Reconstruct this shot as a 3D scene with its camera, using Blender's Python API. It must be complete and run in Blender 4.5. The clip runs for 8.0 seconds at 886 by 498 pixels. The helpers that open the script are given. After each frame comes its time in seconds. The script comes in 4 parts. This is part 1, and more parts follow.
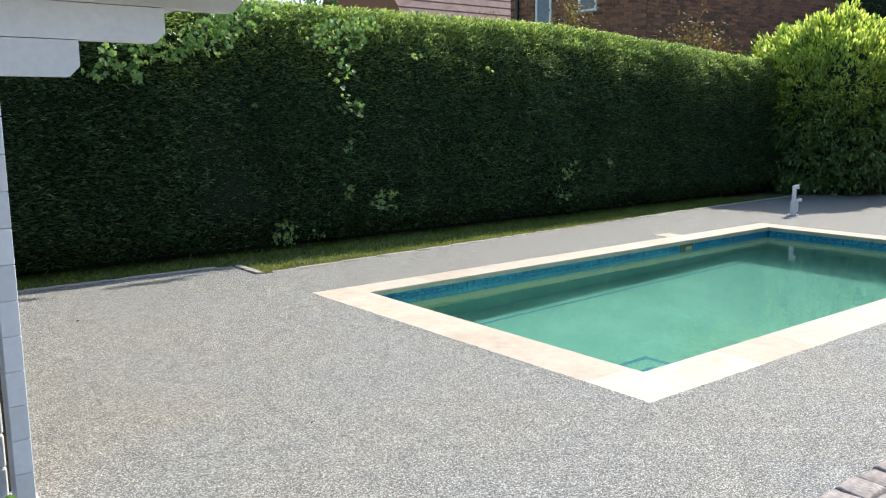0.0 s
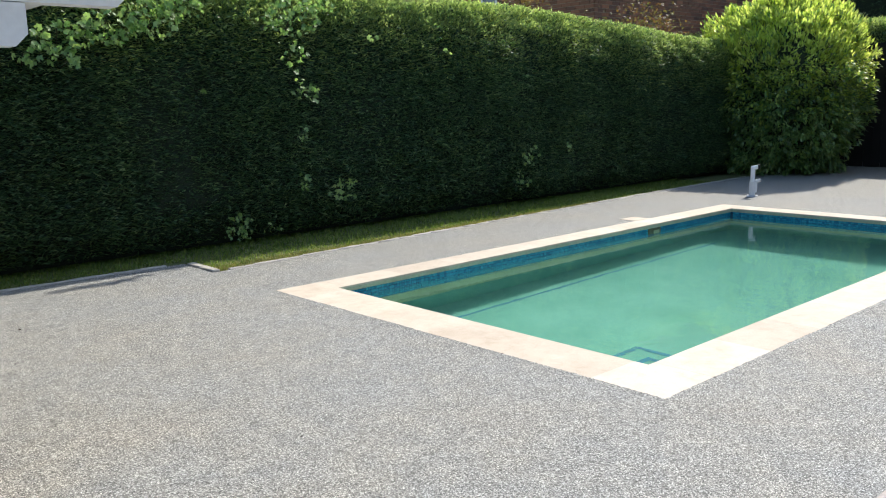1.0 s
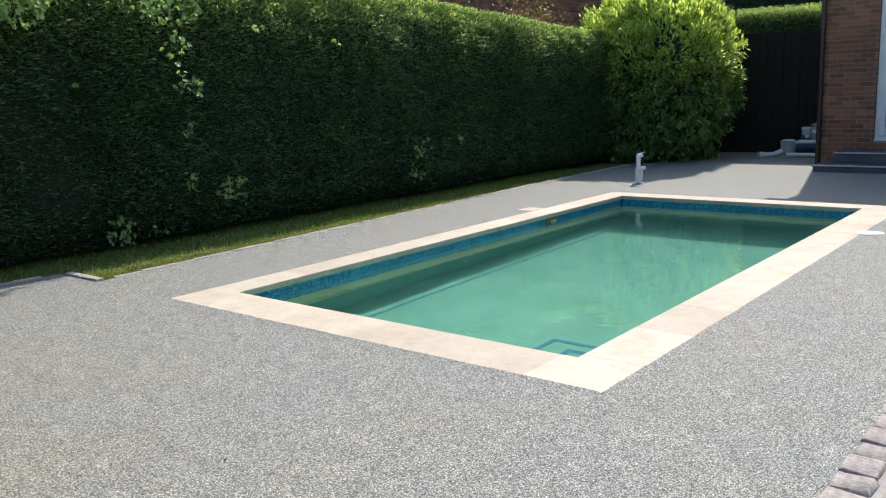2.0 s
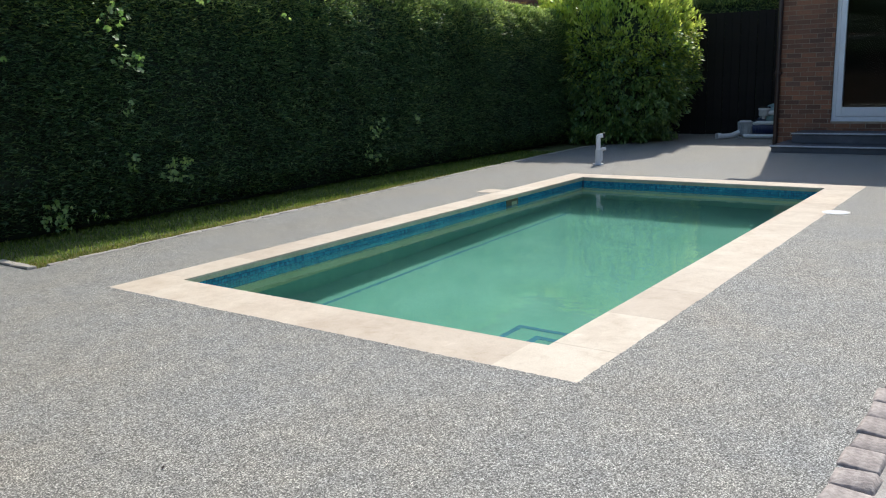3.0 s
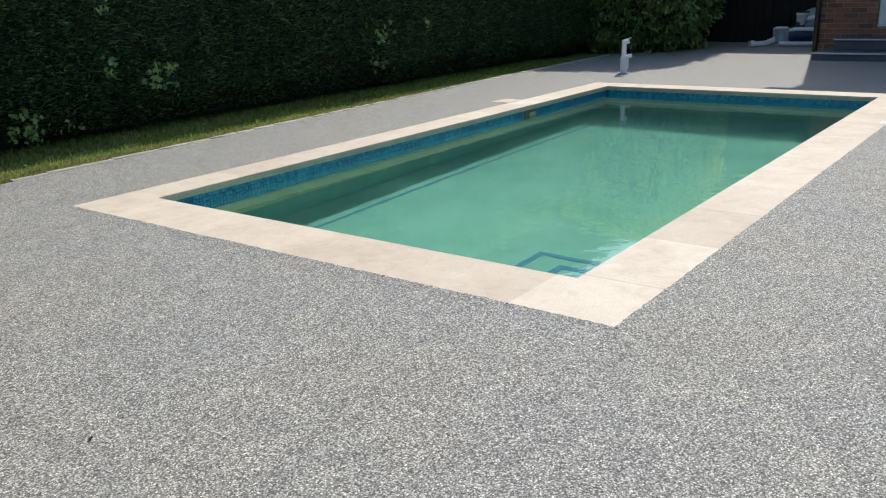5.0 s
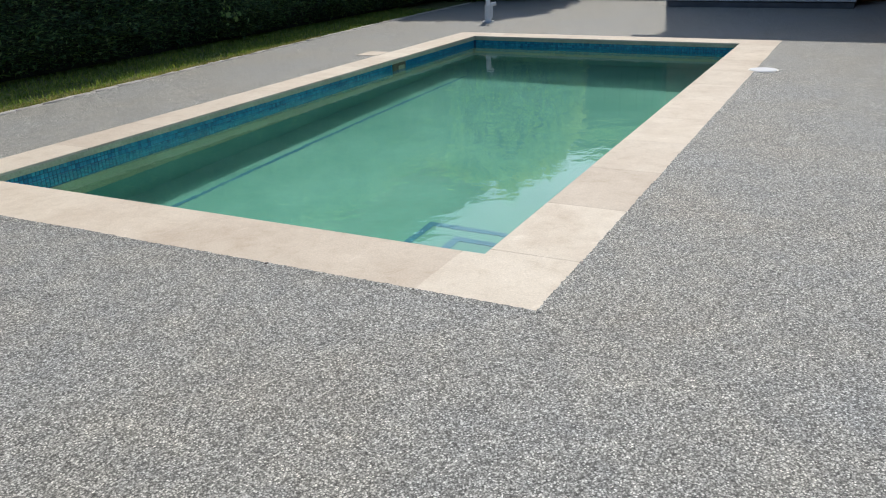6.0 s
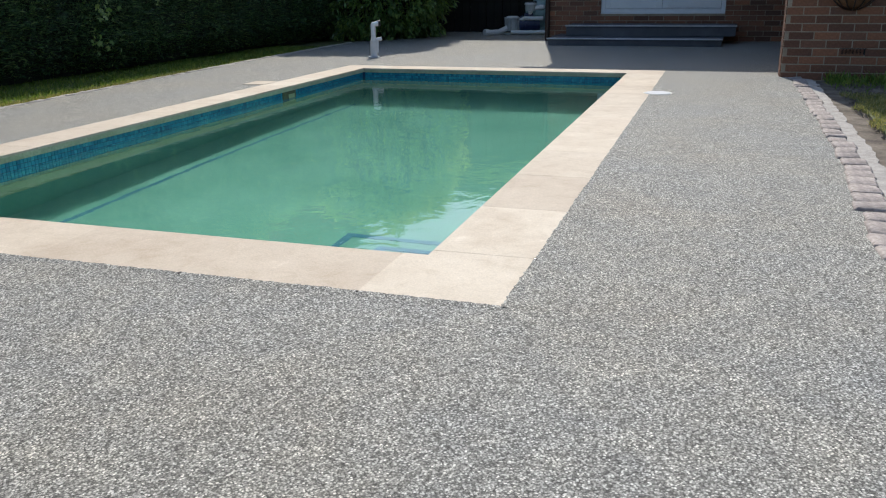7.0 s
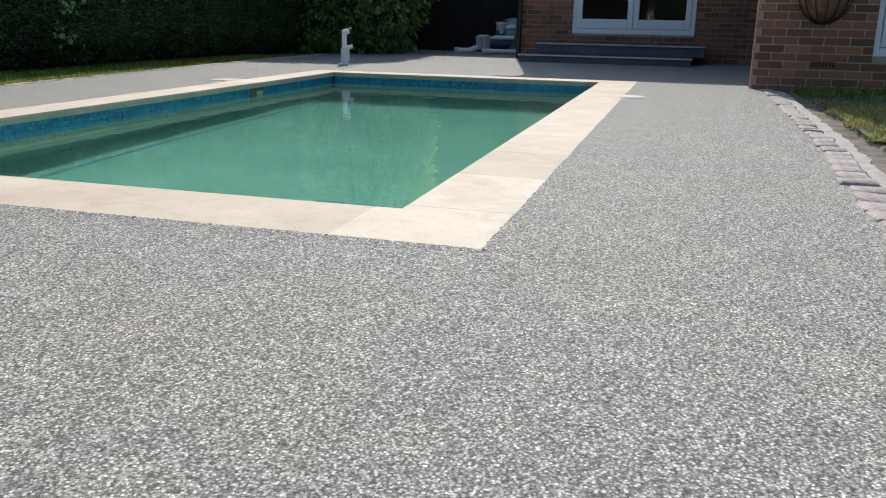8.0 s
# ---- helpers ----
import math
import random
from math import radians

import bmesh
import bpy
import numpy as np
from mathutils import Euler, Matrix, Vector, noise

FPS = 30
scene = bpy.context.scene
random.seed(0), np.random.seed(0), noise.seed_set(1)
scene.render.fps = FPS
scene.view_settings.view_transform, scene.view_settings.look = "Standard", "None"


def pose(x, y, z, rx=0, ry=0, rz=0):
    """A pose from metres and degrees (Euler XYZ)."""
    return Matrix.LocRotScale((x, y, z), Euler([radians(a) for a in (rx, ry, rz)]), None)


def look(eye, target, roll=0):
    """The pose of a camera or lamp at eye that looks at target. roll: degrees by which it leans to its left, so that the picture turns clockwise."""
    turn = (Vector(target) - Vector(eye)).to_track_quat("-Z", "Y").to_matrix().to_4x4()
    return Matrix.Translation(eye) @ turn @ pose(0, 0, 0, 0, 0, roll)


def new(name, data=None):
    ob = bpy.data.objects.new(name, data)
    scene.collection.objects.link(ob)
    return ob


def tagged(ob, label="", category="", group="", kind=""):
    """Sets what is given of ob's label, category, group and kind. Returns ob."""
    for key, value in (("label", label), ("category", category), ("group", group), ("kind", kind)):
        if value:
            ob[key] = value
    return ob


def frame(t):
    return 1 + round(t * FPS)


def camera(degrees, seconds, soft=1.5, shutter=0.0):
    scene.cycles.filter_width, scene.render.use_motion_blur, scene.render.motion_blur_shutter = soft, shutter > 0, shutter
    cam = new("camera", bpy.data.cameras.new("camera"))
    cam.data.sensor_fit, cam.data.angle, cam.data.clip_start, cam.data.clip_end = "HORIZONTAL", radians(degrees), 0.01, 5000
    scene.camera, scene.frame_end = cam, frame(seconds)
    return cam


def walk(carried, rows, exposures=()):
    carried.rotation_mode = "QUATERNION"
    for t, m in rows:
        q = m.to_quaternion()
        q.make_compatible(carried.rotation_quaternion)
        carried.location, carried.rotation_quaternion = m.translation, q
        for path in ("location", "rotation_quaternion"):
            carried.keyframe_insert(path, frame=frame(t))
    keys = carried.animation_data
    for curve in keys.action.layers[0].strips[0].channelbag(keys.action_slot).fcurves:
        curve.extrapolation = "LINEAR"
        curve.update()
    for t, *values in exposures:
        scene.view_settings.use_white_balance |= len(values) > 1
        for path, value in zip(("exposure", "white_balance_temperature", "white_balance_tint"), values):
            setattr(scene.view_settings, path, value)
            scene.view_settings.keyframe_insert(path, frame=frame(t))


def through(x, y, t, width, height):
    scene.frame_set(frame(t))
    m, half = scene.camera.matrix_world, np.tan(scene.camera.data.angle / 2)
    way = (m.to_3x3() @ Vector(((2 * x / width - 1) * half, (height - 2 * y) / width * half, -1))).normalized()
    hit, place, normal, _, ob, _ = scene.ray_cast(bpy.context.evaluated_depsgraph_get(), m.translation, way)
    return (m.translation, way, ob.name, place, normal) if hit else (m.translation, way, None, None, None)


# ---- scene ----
cam = camera(55.8, 8.0, soft=1.1)
EXPOSURES = [(0, 0.56), (1.5, 0.48), (3.0, 0.22), (4.5, 0.23), (6.0, -0.04), (7.0, 0.02), (8.0, 0.10)]
PATH = [
    (0, (-3.064, -2.346, 1.347), (-1.846, -0.793, 1.027), -0.5),
    (0.5, (-3.077, -2.164, 1.324), (-1.798, -0.665, 0.985), -0.9),
    (1, (-3.03, -1.917, 1.298), (-1.704, -0.46, 0.951), -1.4),
    (1.5, (-3.061, -1.746, 1.296), (-1.626, -0.398, 0.947), -1.9),
    (3, (-2.813, -1.425, 1.208), (-1.233, -0.268, 0.801), -2.0),
    (3.5, (-2.689, -1.323, 1.173), (-1.15, -0.118, 0.748), -2.4),
    (4, (-2.48, -1.23, 1.118), (-1.001, 0.044, 0.685), -1.7),
    (4.5, (-2.389, -1.17, 1.069), (-0.918, 0.085, 0.56), -1.8),
    (6, (-2.065, -0.772, 1.045), (-0.409, 0.089, 0.329), -1.9),
    (6.5, (-2.013, -0.627, 0.959), (-0.28, 0.093, 0.267), -1.2),
    (7, (-1.964, -0.488, 0.802), (-0.155, 0.11, 0.197), -0.8),
    (7.5, (-1.886, -0.431, 0.624), (-0.031, 0.1, 0.098), 0.6),
    (8, (-1.901, -0.436, 0.541), (-0.046, 0.088, 0.008), 1.1),
]
walk(cam, [(t, look(eye, target, roll)) for t, eye, target, roll in PATH], exposures=EXPOSURES)

# ---- light ----
SUN_WAY = Vector((0.975, 0.22, 0.933)).normalized()
sun = new("sun", bpy.data.lights.new("sun", "SUN"))
sun.data.energy, sun.data.angle, sun.data.color = 3.9, radians(0.6), (1.0, 0.95, 0.87)
sun.matrix_world = look(SUN_WAY * 40, (0, 0, 0))
world = bpy.data.worlds.new("sky")
world.use_nodes = True
scene.world = world
sky = world.node_tree.nodes.new("ShaderNodeTexSky")
sky.sky_type, sky.sun_disc = "NISHITA", False
sky.sun_elevation, sky.sun_rotation = math.asin(SUN_WAY.z), math.atan2(SUN_WAY.x, SUN_WAY.y)
world.node_tree.nodes["Background"].inputs["Strength"].default_value = 0.19
world.node_tree.links.new(sky.outputs[0], world.node_tree.nodes["Background"].inputs["Color"])


# ---- materials ----
def mat(name, rough=0.7, metal=0.0, coat=0.0):
    m = bpy.data.materials.new(name)
    m.use_nodes = True
    b = m.node_tree.nodes["Principled BSDF"]
    b.inputs["Roughness"].default_value = rough
    b.inputs["Metallic"].default_value = metal
    b.inputs["Coat Weight"].default_value = coat
    return m, m.node_tree.nodes, m.node_tree.links, b


def node(nodes, kind, **values):
    n = nodes.new("ShaderNode" + kind)
    for key, value in values.items():
        n.inputs[key.replace("_", " ")].default_value = value
    return n


def coords(nodes, links, scale=(1, 1, 1), space="Object"):
    c = nodes.new("ShaderNodeTexCoord")
    m = nodes.new("ShaderNodeMapping")
    m.inputs["Scale"].default_value = scale
    links.new(c.outputs[space], m.inputs["Vector"])
    return m.outputs["Vector"]


def ramp(nodes, links, fac, stops):
    r = nodes.new("ShaderNodeValToRGB")
    while len(r.color_ramp.elements) < len(stops):
        r.color_ramp.elements.new(0.5)
    for e, (pos, col) in zip(r.color_ramp.elements, stops):
        e.position, e.color = pos, (*col, 1)
    links.new(fac, r.inputs["Fac"])
    return r.outputs["Color"]


def mix(nodes, links, fac, a, b, mode="MIX"):
    m = nodes.new("ShaderNodeMix")
    m.data_type, m.blend_type = "RGBA", mode
    for socket, value in ((m.inputs[0], fac), (m.inputs[6], a), (m.inputs[7], b)):
        if isinstance(value, bpy.types.NodeSocket):
            links.new(value, socket)
        elif isinstance(value, tuple):
            socket.default_value = (*value, 1)
        else:
            socket.default_value = value
    return m.outputs[2]


def bump(nodes, links, b, height, strength, distance):
    n = node(nodes, "Bump", Strength=strength, Distance=distance)
    links.new(height, n.inputs["Height"])
    links.new(n.outputs["Normal"], b.inputs["Normal"])


def worn(name, dark, light, scale=8.0, rough=0.75, grain=90.0, relief=0.25, spread=0.35, metal=0.0, speck=0.25, coat=0.0):
    """A surface with broad stains and fine grain, and a small change from object to object."""
    m, n, l, b = mat(name, rough, metal, coat)
    v = coords(n, l)
    big = node(n, "TexNoise", Scale=scale, Detail=5.0, Roughness=0.6)
    fine = node(n, "TexNoise", Scale=grain, Detail=3.0)
    l.new(v, big.inputs["Vector"])
    l.new(v, fine.inputs["Vector"])
    c = ramp(n, l, big.outputs["Fac"], [(0.5 - spread / 2, dark), (0.5 + spread / 2, light)])
    g = ramp(n, l, fine.outputs["Fac"], [(0.3, (1 - speck,) * 3), (0.7, (1 + 0.0 * speck,) * 3)])
    c = mix(n, l, 1.0, c, g, "MULTIPLY")
    info = n.new("ShaderNodeObjectInfo")
    r = ramp(n, l, info.outputs["Random"], [(0, (0.82,) * 3), (1, (1.0,) * 3)])
    c = mix(n, l, 1.0, c, r, "MULTIPLY")
    l.new(c, b.inputs["Base Color"])
    bump(n, l, b, fine.outputs["Fac"], relief, 0.004)
    return m


def cream_stone():
    """Pale sandstone: broad cloudy stains, small pale scuffs, and a tone of its own for each slab."""
    m, n, l, b = mat("cream_stone", 0.8)
    v = coords(n, l)
    big = node(n, "TexNoise", Scale=2.6, Detail=6.0, Roughness=0.65)
    mid = node(n, "TexNoise", Scale=11.0, Detail=5.0, Roughness=0.7, Distortion=0.6)
    fine = node(n, "TexNoise", Scale=150.0, Detail=3.0)
    for t in (big, mid, fine):
        l.new(v, t.inputs["Vector"])
    info = n.new("ShaderNodeObjectInfo")
    tone = ramp(n, l, info.outputs["Random"], [(0.0, (0.65, 0.555, 0.44)), (0.3, (0.70, 0.60, 0.47)), (0.5, (0.60, 0.505, 0.395)), (0.75, (0.74, 0.65, 0.52)), (1.0, (0.66, 0.56, 0.435))])
    stain = ramp(n, l, big.outputs["Fac"], [(0.32, (0.85, 0.81, 0.77)), (0.5, (0.95, 0.94, 0.92)), (0.68, (1.02, 1.02, 1.01))])
    scuff = ramp(n, l, mid.outputs["Fac"], [(0.3, (0.88, 0.855, 0.82)), (0.47, (0.97, 0.965, 0.96)), (0.62, (1.0, 1.0, 1.0)), (0.72, (1.1, 1.12, 1.15))])
    grit = ramp(n, l, fine.outputs["Fac"], [(0.3, (0.88,) * 3), (0.7, (1.0,) * 3)])
    c = mix(n, l, 1.0, tone, stain, "MULTIPLY")
    c = mix(n, l, 1.0, c, scuff, "MULTIPLY")
    c = mix(n, l, 1.0, c, grit, "MULTIPLY")
    l.new(c, b.inputs["Base Color"])
    bump(n, l, b, fine.outputs["Fac"], 0.3, 0.004)
    return m


def gravel():
    m, n, l, b = mat("resin_bound_gravel", 0.8)
    b.inputs["Specular IOR Level"].default_value = 0.2
    v = coords(n, l)
    cells = node(n, "TexVoronoi", Scale=235.0)
    cells2 = node(n, "TexVoronoi", Scale=420.0)
    big = node(n, "TexNoise", Scale=1.3, Detail=4.0)
    mid = node(n, "TexNoise", Scale=9.0, Detail=4.0)
    for t in (cells, cells2, big, mid):
        l.new(v, t.inputs["Vector"])
    sep = n.new("ShaderNodeSeparateColor")
    l.new(cells.outputs["Color"], sep.inputs["Color"])
    c = ramp(n, l, sep.outputs[0], [(0.0, (0.155, 0.15, 0.13)), (0.3, (0.285, 0.277, 0.243)), (0.62, (0.46, 0.447, 0.393)), (0.88, (0.68, 0.66, 0.58)), (1.0, (0.95, 0.93, 0.83))])
    gap = ramp(n, l, cells.outputs["Distance"], [(0.0, (1, 1, 1)), (0.38, (0.95, 0.95, 0.95)), (0.72, (0.42, 0.42, 0.42))])
    c = mix(n, l, 1.0, c, gap, "MULTIPLY")
    sep2 = n.new("ShaderNodeSeparateColor")
    l.new(cells2.outputs["Color"], sep2.inputs["Color"])
    fine = ramp(n, l, sep2.outputs[1], [(0.0, (0.8,) * 3), (1.0, (1.1,) * 3)])
    c = mix(n, l, 1.0, c, fine, "MULTIPLY")
    stain = ramp(n, l, big.outputs["Fac"], [(0.35, (0.96, 0.98, 1.02)), (0.6, (1.0, 0.99, 0.98)), (0.75, (1.04, 1.0, 0.97))])
    c = mix(n, l, 1.0, c, stain, "MULTIPLY")
    patch = ramp(n, l, mid.outputs["Fac"], [(0.3, (0.86, 0.87, 0.89)), (0.7, (1.06, 1.05, 1.03))])
    c = mix(n, l, 1.0, c, patch, "MULTIPLY")
    clump = node(n, "TexNoise", Scale=70.0, Detail=4.0, Roughness=0.7)
    l.new(v, clump.inputs["Vector"])
    lump = ramp(n, l, clump.outputs["Fac"], [(0.32, (0.79,) * 3), (0.5, (0.97,) * 3), (0.68, (1.13,) * 3)])
    c = mix(n, l, 1.0, c, lump, "MULTIPLY")
    l.new(c, b.inputs["Base Color"])
    bump(n, l, b, cells.outputs["Distance"], 0.16, -0.0025)
    return m


def leafy(name, stops, rough=0.5, through=0.35, gloss=0.4, single=False):
    """Leaves: a colour for each island, and some light that passes through."""
    m, n, l, b = mat(name, rough)
    pick = n.new("ShaderNodeObjectInfo").outputs["Random"] if single else n.new("ShaderNodeNewGeometry").outputs["Random Per Island"]
    c = ramp(n, l, pick, stops)
    v = coords(n, l)
    patch = node(n, "TexNoise", Scale=2.2, Detail=4.0)
    l.new(v, patch.inputs["Vector"])
    p = ramp(n, l, patch.outputs["Fac"], [(0.3, (0.7, 0.75, 0.8)), (0.7, (1.15, 1.1, 1.0))])
    c = mix(n, l, 1.0, c, p, "MULTIPLY")
    l.new(c, b.inputs["Base Color"])
    b.inputs["Specular IOR Level"].default_value = gloss
    t = n.new("ShaderNodeBsdfTranslucent")
    warm = mix(n, l, 1.0, c, (1.35, 1.45, 0.95), "MULTIPLY")
    l.new(warm, t.inputs["Color"])
    s = node(n, "MixShader", Fac=through)
    l.new(b.outputs[0], s.inputs[1])
    l.new(t.outputs[0], s.inputs[2])
    l.new(s.outputs[0], n["Material Output"].inputs["Surface"])
    return m


def island(name, stops, rough=0.4, bumpy=0.0, source="island", coat=0.0):
    """A colour for each piece, picked by chance from the stops."""
    m, n, l, b = mat(name, rough, 0.0, coat)
    if source == "island":
        pick = n.new("ShaderNodeNewGeometry").outputs["Random Per Island"]
    else:
        pick = n.new("ShaderNodeObjectInfo").outputs["Random"]
    c = ramp(n, l, pick, stops)
    v = coords(n, l)
    fine = node(n, "TexNoise", Scale=60.0, Detail=4.0)
    l.new(v, fine.inputs["Vector"])
    g = ramp(n, l, fine.outputs["Fac"], [(0.25, (0.72,) * 3), (0.7, (1.08,) * 3)])
    c = mix(n, l, 1.0, c, g, "MULTIPLY")
    l.new(c, b.inputs["Base Color"])
    if bumpy:
        bump(n, l, b, fine.outputs["Fac"], bumpy, 0.004)
    return m


def murky_water():
    m, n, l, b = mat("pool_water", 0.02)
    b.inputs["Base Color"].default_value = (0.72, 0.91, 0.84, 1)
    b.inputs["Transmission Weight"].default_value = 1.0
    b.inputs["IOR"].default_value = 1.33
    v = coords(n, l, (1.0, 1.0, 1.0))
    w = node(n, "TexNoise", Scale=7.0, Detail=3.0, Distortion=0.5)
    w2 = node(n, "TexNoise", Scale=1.7, Detail=2.0)
    l.new(v, w.inputs["Vector"])
    l.new(v, w2.inputs["Vector"])
    add = n.new("ShaderNodeMath")
    add.operation = "ADD"
    l.new(w.outputs["Fac"], add.inputs[0])
    l.new(w2.outputs["Fac"], add.inputs[1])
    bump(n, l, b, add.outputs[0], 0.11, 0.012)
    d = n.new("ShaderNodeBsdfDiffuse")
    cloud = ramp(n, l, w2.outputs["Fac"], [(0.3, (0.06, 0.20, 0.16)), (0.7, (0.085, 0.245, 0.195))])
    l.new(cloud, d.inputs["Color"])
    s = node(n, "MixShader", Fac=0.07)
    l.new(b.outputs[0], s.inputs[1])
    l.new(d.outputs[0], s.inputs[2])
    l.new(s.outputs[0], n["Material Output"].inputs["Surface"])
    return m


def glass_pane():
    m, n, l, b = mat("window_glass", 0.01)
    b.inputs["Base Color"].default_value = (0.9, 0.95, 0.93, 1)
    b.inputs["Transmission Weight"].default_value = 1.0
    b.inputs["IOR"].default_value = 1.3
    b.inputs["Specular IOR Level"].default_value = 0.25
    return m


BRICK_STOPS = [(0.0, (0.11, 0.054, 0.035)), (0.3, (0.19, 0.083, 0.047)), (0.6, (0.25, 0.108, 0.058)), (0.85, (0.34, 0.142, 0.073)), (1.0, (0.15, 0.078, 0.052))]
M_GRAVEL = gravel()
M_COPING = cream_stone()
M_MORTAR = worn("pale_mortar", (0.40, 0.365, 0.325), (0.60, 0.56, 0.50), 14.0, 0.9, 150.0, 0.5)
M_BRICK_MORTAR = worn("brick_mortar", (0.34, 0.265, 0.185), (0.46, 0.375, 0.275), 9.0, 0.9, 150.0, 0.5)
M_BRICK = island("brown_red_brick", BRICK_STOPS, 0.85, 0.5, "object")
M_BRICK_STUFF = island("brown_red_brickwork", BRICK_STOPS, 0.85, 0.5)
M_SETT = worn("weathered_sett", (0.31, 0.265, 0.24), (0.53, 0.46, 0.41), 14.0, 0.85, 60.0, 0.9, speck=0.3)
M_EDGE = worn("pale_edging_stone", (0.44, 0.40, 0.34), (0.66, 0.61, 0.52), 10.0, 0.85, 90.0, 0.5)
M_SLAB = worn("buff_paving", (0.36, 0.30, 0.23), (0.50, 0.43, 0.34), 5.0, 0.85, 90.0, 0.4)
M_SOIL = worn("dry_soil", (0.10, 0.075, 0.055), (0.30, 0.25, 0.19), 7.0, 0.95, 60.0, 0.9)
M_GROUND = worn("far_grass", (0.05, 0.08, 0.025), (0.10, 0.13, 0.04), 2.0, 0.9, 40.0, 0.6)
M_TURF = worn("turf", (0.09, 0.12, 0.03), (0.20, 0.21, 0.07), 3.0, 0.9, 60.0, 0.8)
M_BASIN = worn("pool_render", (0.128, 0.315, 0.262), (0.18, 0.39, 0.328), 1.6, 1.0, 30.0, 0.0, speck=0.06)
M_BASIN.node_tree.nodes["Principled BSDF"].inputs["Specular IOR Level"].default_value = 0.0
M_GROUT = worn("navy_grout", (0.015, 0.10, 0.20), (0.022, 0.13, 0.25), 12.0, 0.8)
M_BAND = worn("pool_render_band", (0.46, 0.50, 0.29), (0.56, 0.60, 0.37), 4.0, 0.8, 60.0, 0.2)
M_TILE = island("blue_mosaic", [(0.0, (0.02, 0.19, 0.33)), (0.35, (0.025, 0.28, 0.44)), (0.7, (0.03, 0.34, 0.50)), (1.0, (0.05, 0.41, 0.56))], 0.15, source="object", coat=0.5)
M_TILE_STUFF = island("blue_mosaic_rest", [(0.0, (0.02, 0.19, 0.33)), (0.35, (0.025, 0.28, 0.44)), (0.7, (0.03, 0.34, 0.50)), (1.0, (0.05, 0.41, 0.56))], 0.15, coat=0.5)
M_SKIM = worn("stained_skimmer", (0.10, 0.10, 0.05), (0.20, 0.20, 0.10), 18.0, 0.7)
M_NOSE = worn("olive_bounce_lit_stone", (0.48, 0.47, 0.31), (0.64, 0.62, 0.43), 7.0, 0.85, 90.0, 0.3)
M_NAVY = worn("navy_tile", (0.03, 0.17, 0.26), (0.04, 0.22, 0.33), 20.0, 0.95)
M_WATER = murky_water()
M_WHITE = worn("white_plastic", (0.74, 0.75, 0.76), (0.82, 0.83, 0.83), 6.0, 0.35, 60.0, 0.03, speck=0.05)
M_LOG = worn("pale_painted_timber", (0.74, 0.76, 0.77), (0.82, 0.83, 0.83), 3.0, 0.6, 40.0, 0.15, speck=0.08)
M_LID = worn("cream_plastic", (0.70, 0.67, 0.60), (0.80, 0.77, 0.70), 8.0, 0.5, 60.0, 0.1, speck=0.08)
M_STEP = worn("slate_grey_paint", (0.075, 0.085, 0.10), (0.13, 0.14, 0.16), 4.0, 0.55, 80.0, 0.2)
M_NOSING = worn("sky_sheen_nosing", (0.55, 0.56, 0.58), (0.70, 0.71, 0.73), 9.0, 0.5)
M_PIPE = worn("brown_drainpipe", (0.035, 0.018, 0.014), (0.055, 0.028, 0.02), 6.0, 0.4, 60.0, 0.05)
# the fence's deep shade is put into this near-black colour
M_DARK = worn("shade_dark_timber", (0.006, 0.005, 0.004), (0.014, 0.012, 0.010), 3.0, 0.9, 40.0, 0.4)
# room surfaces coloured nearly black so the unlit interior reads dim
M_ROOM = worn("room_darkened_for_shade", (0.018, 0.017, 0.015), (0.035, 0.032, 0.028), 2.0, 0.9)
M_COIR = worn("coir_liner", (0.20, 0.10, 0.05), (0.34, 0.19, 0.10), 20.0, 0.95, 120.0, 0.9)
M_IRON = worn("black_iron", (0.012, 0.012, 0.012), (0.03, 0.028, 0.026), 20.0, 0.5, 80.0, 0.2, metal=0.6)
M_ROOFTILE = worn("weathered_roof_tile", (0.26, 0.16, 0.13), (0.40, 0.27, 0.22), 3.0, 0.9, 30.0, 0.5)
M_PUMP = worn("grey_pump_plastic", (0.44, 0.46, 0.47), (0.60, 0.62, 0.62), 9.0, 0.45)
M_NAVYPL = worn("dark_blue_plastic", (0.015, 0.03, 0.09), (0.03, 0.05, 0.14), 9.0, 0.4)
M_TEAL = worn("pale_teal_plastic", (0.20, 0.34, 0.36), (0.30, 0.44, 0.45), 9.0, 0.4)
M_BARK = worn("bark", (0.05, 0.035, 0.025), (0.11, 0.08, 0.055), 12.0, 0.95, 60.0, 0.9)
M_GLASS = glass_pane()
M_HEDGE = leafy("hedge_sprays", [(0.0, (0.024, 0.056, 0.028)), (0.45, (0.065, 0.135, 0.066)), (0.8, (0.135, 0.24, 0.105)), (1.0, (0.30, 0.39, 0.18))], 0.5, 0.42)
M_FRESH_SUNLIT = leafy("fresh_sunlit_hedge_tips", [(0.0, (0.19, 0.27, 0.095)), (0.6, (0.35, 0.43, 0.16)), (1.0, (0.55, 0.58, 0.27))], 0.5, 0.6)
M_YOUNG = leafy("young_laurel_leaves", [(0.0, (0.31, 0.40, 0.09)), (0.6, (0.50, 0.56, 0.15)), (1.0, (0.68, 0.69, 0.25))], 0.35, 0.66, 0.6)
# near-black colour stands for the deep shade behind the leaves
M_CORE = worn("foliage_inner_shade", (0.012, 0.022, 0.010), (0.025, 0.042, 0.018), 8.0, 1.0, 60.0, 0.8)
M_LAUREL = leafy("laurel_leaves", [(0.0, (0.06, 0.15, 0.05)), (0.5, (0.14, 0.25, 0.07)), (1.0, (0.26, 0.37, 0.10))], 0.3, 0.26, 0.8)
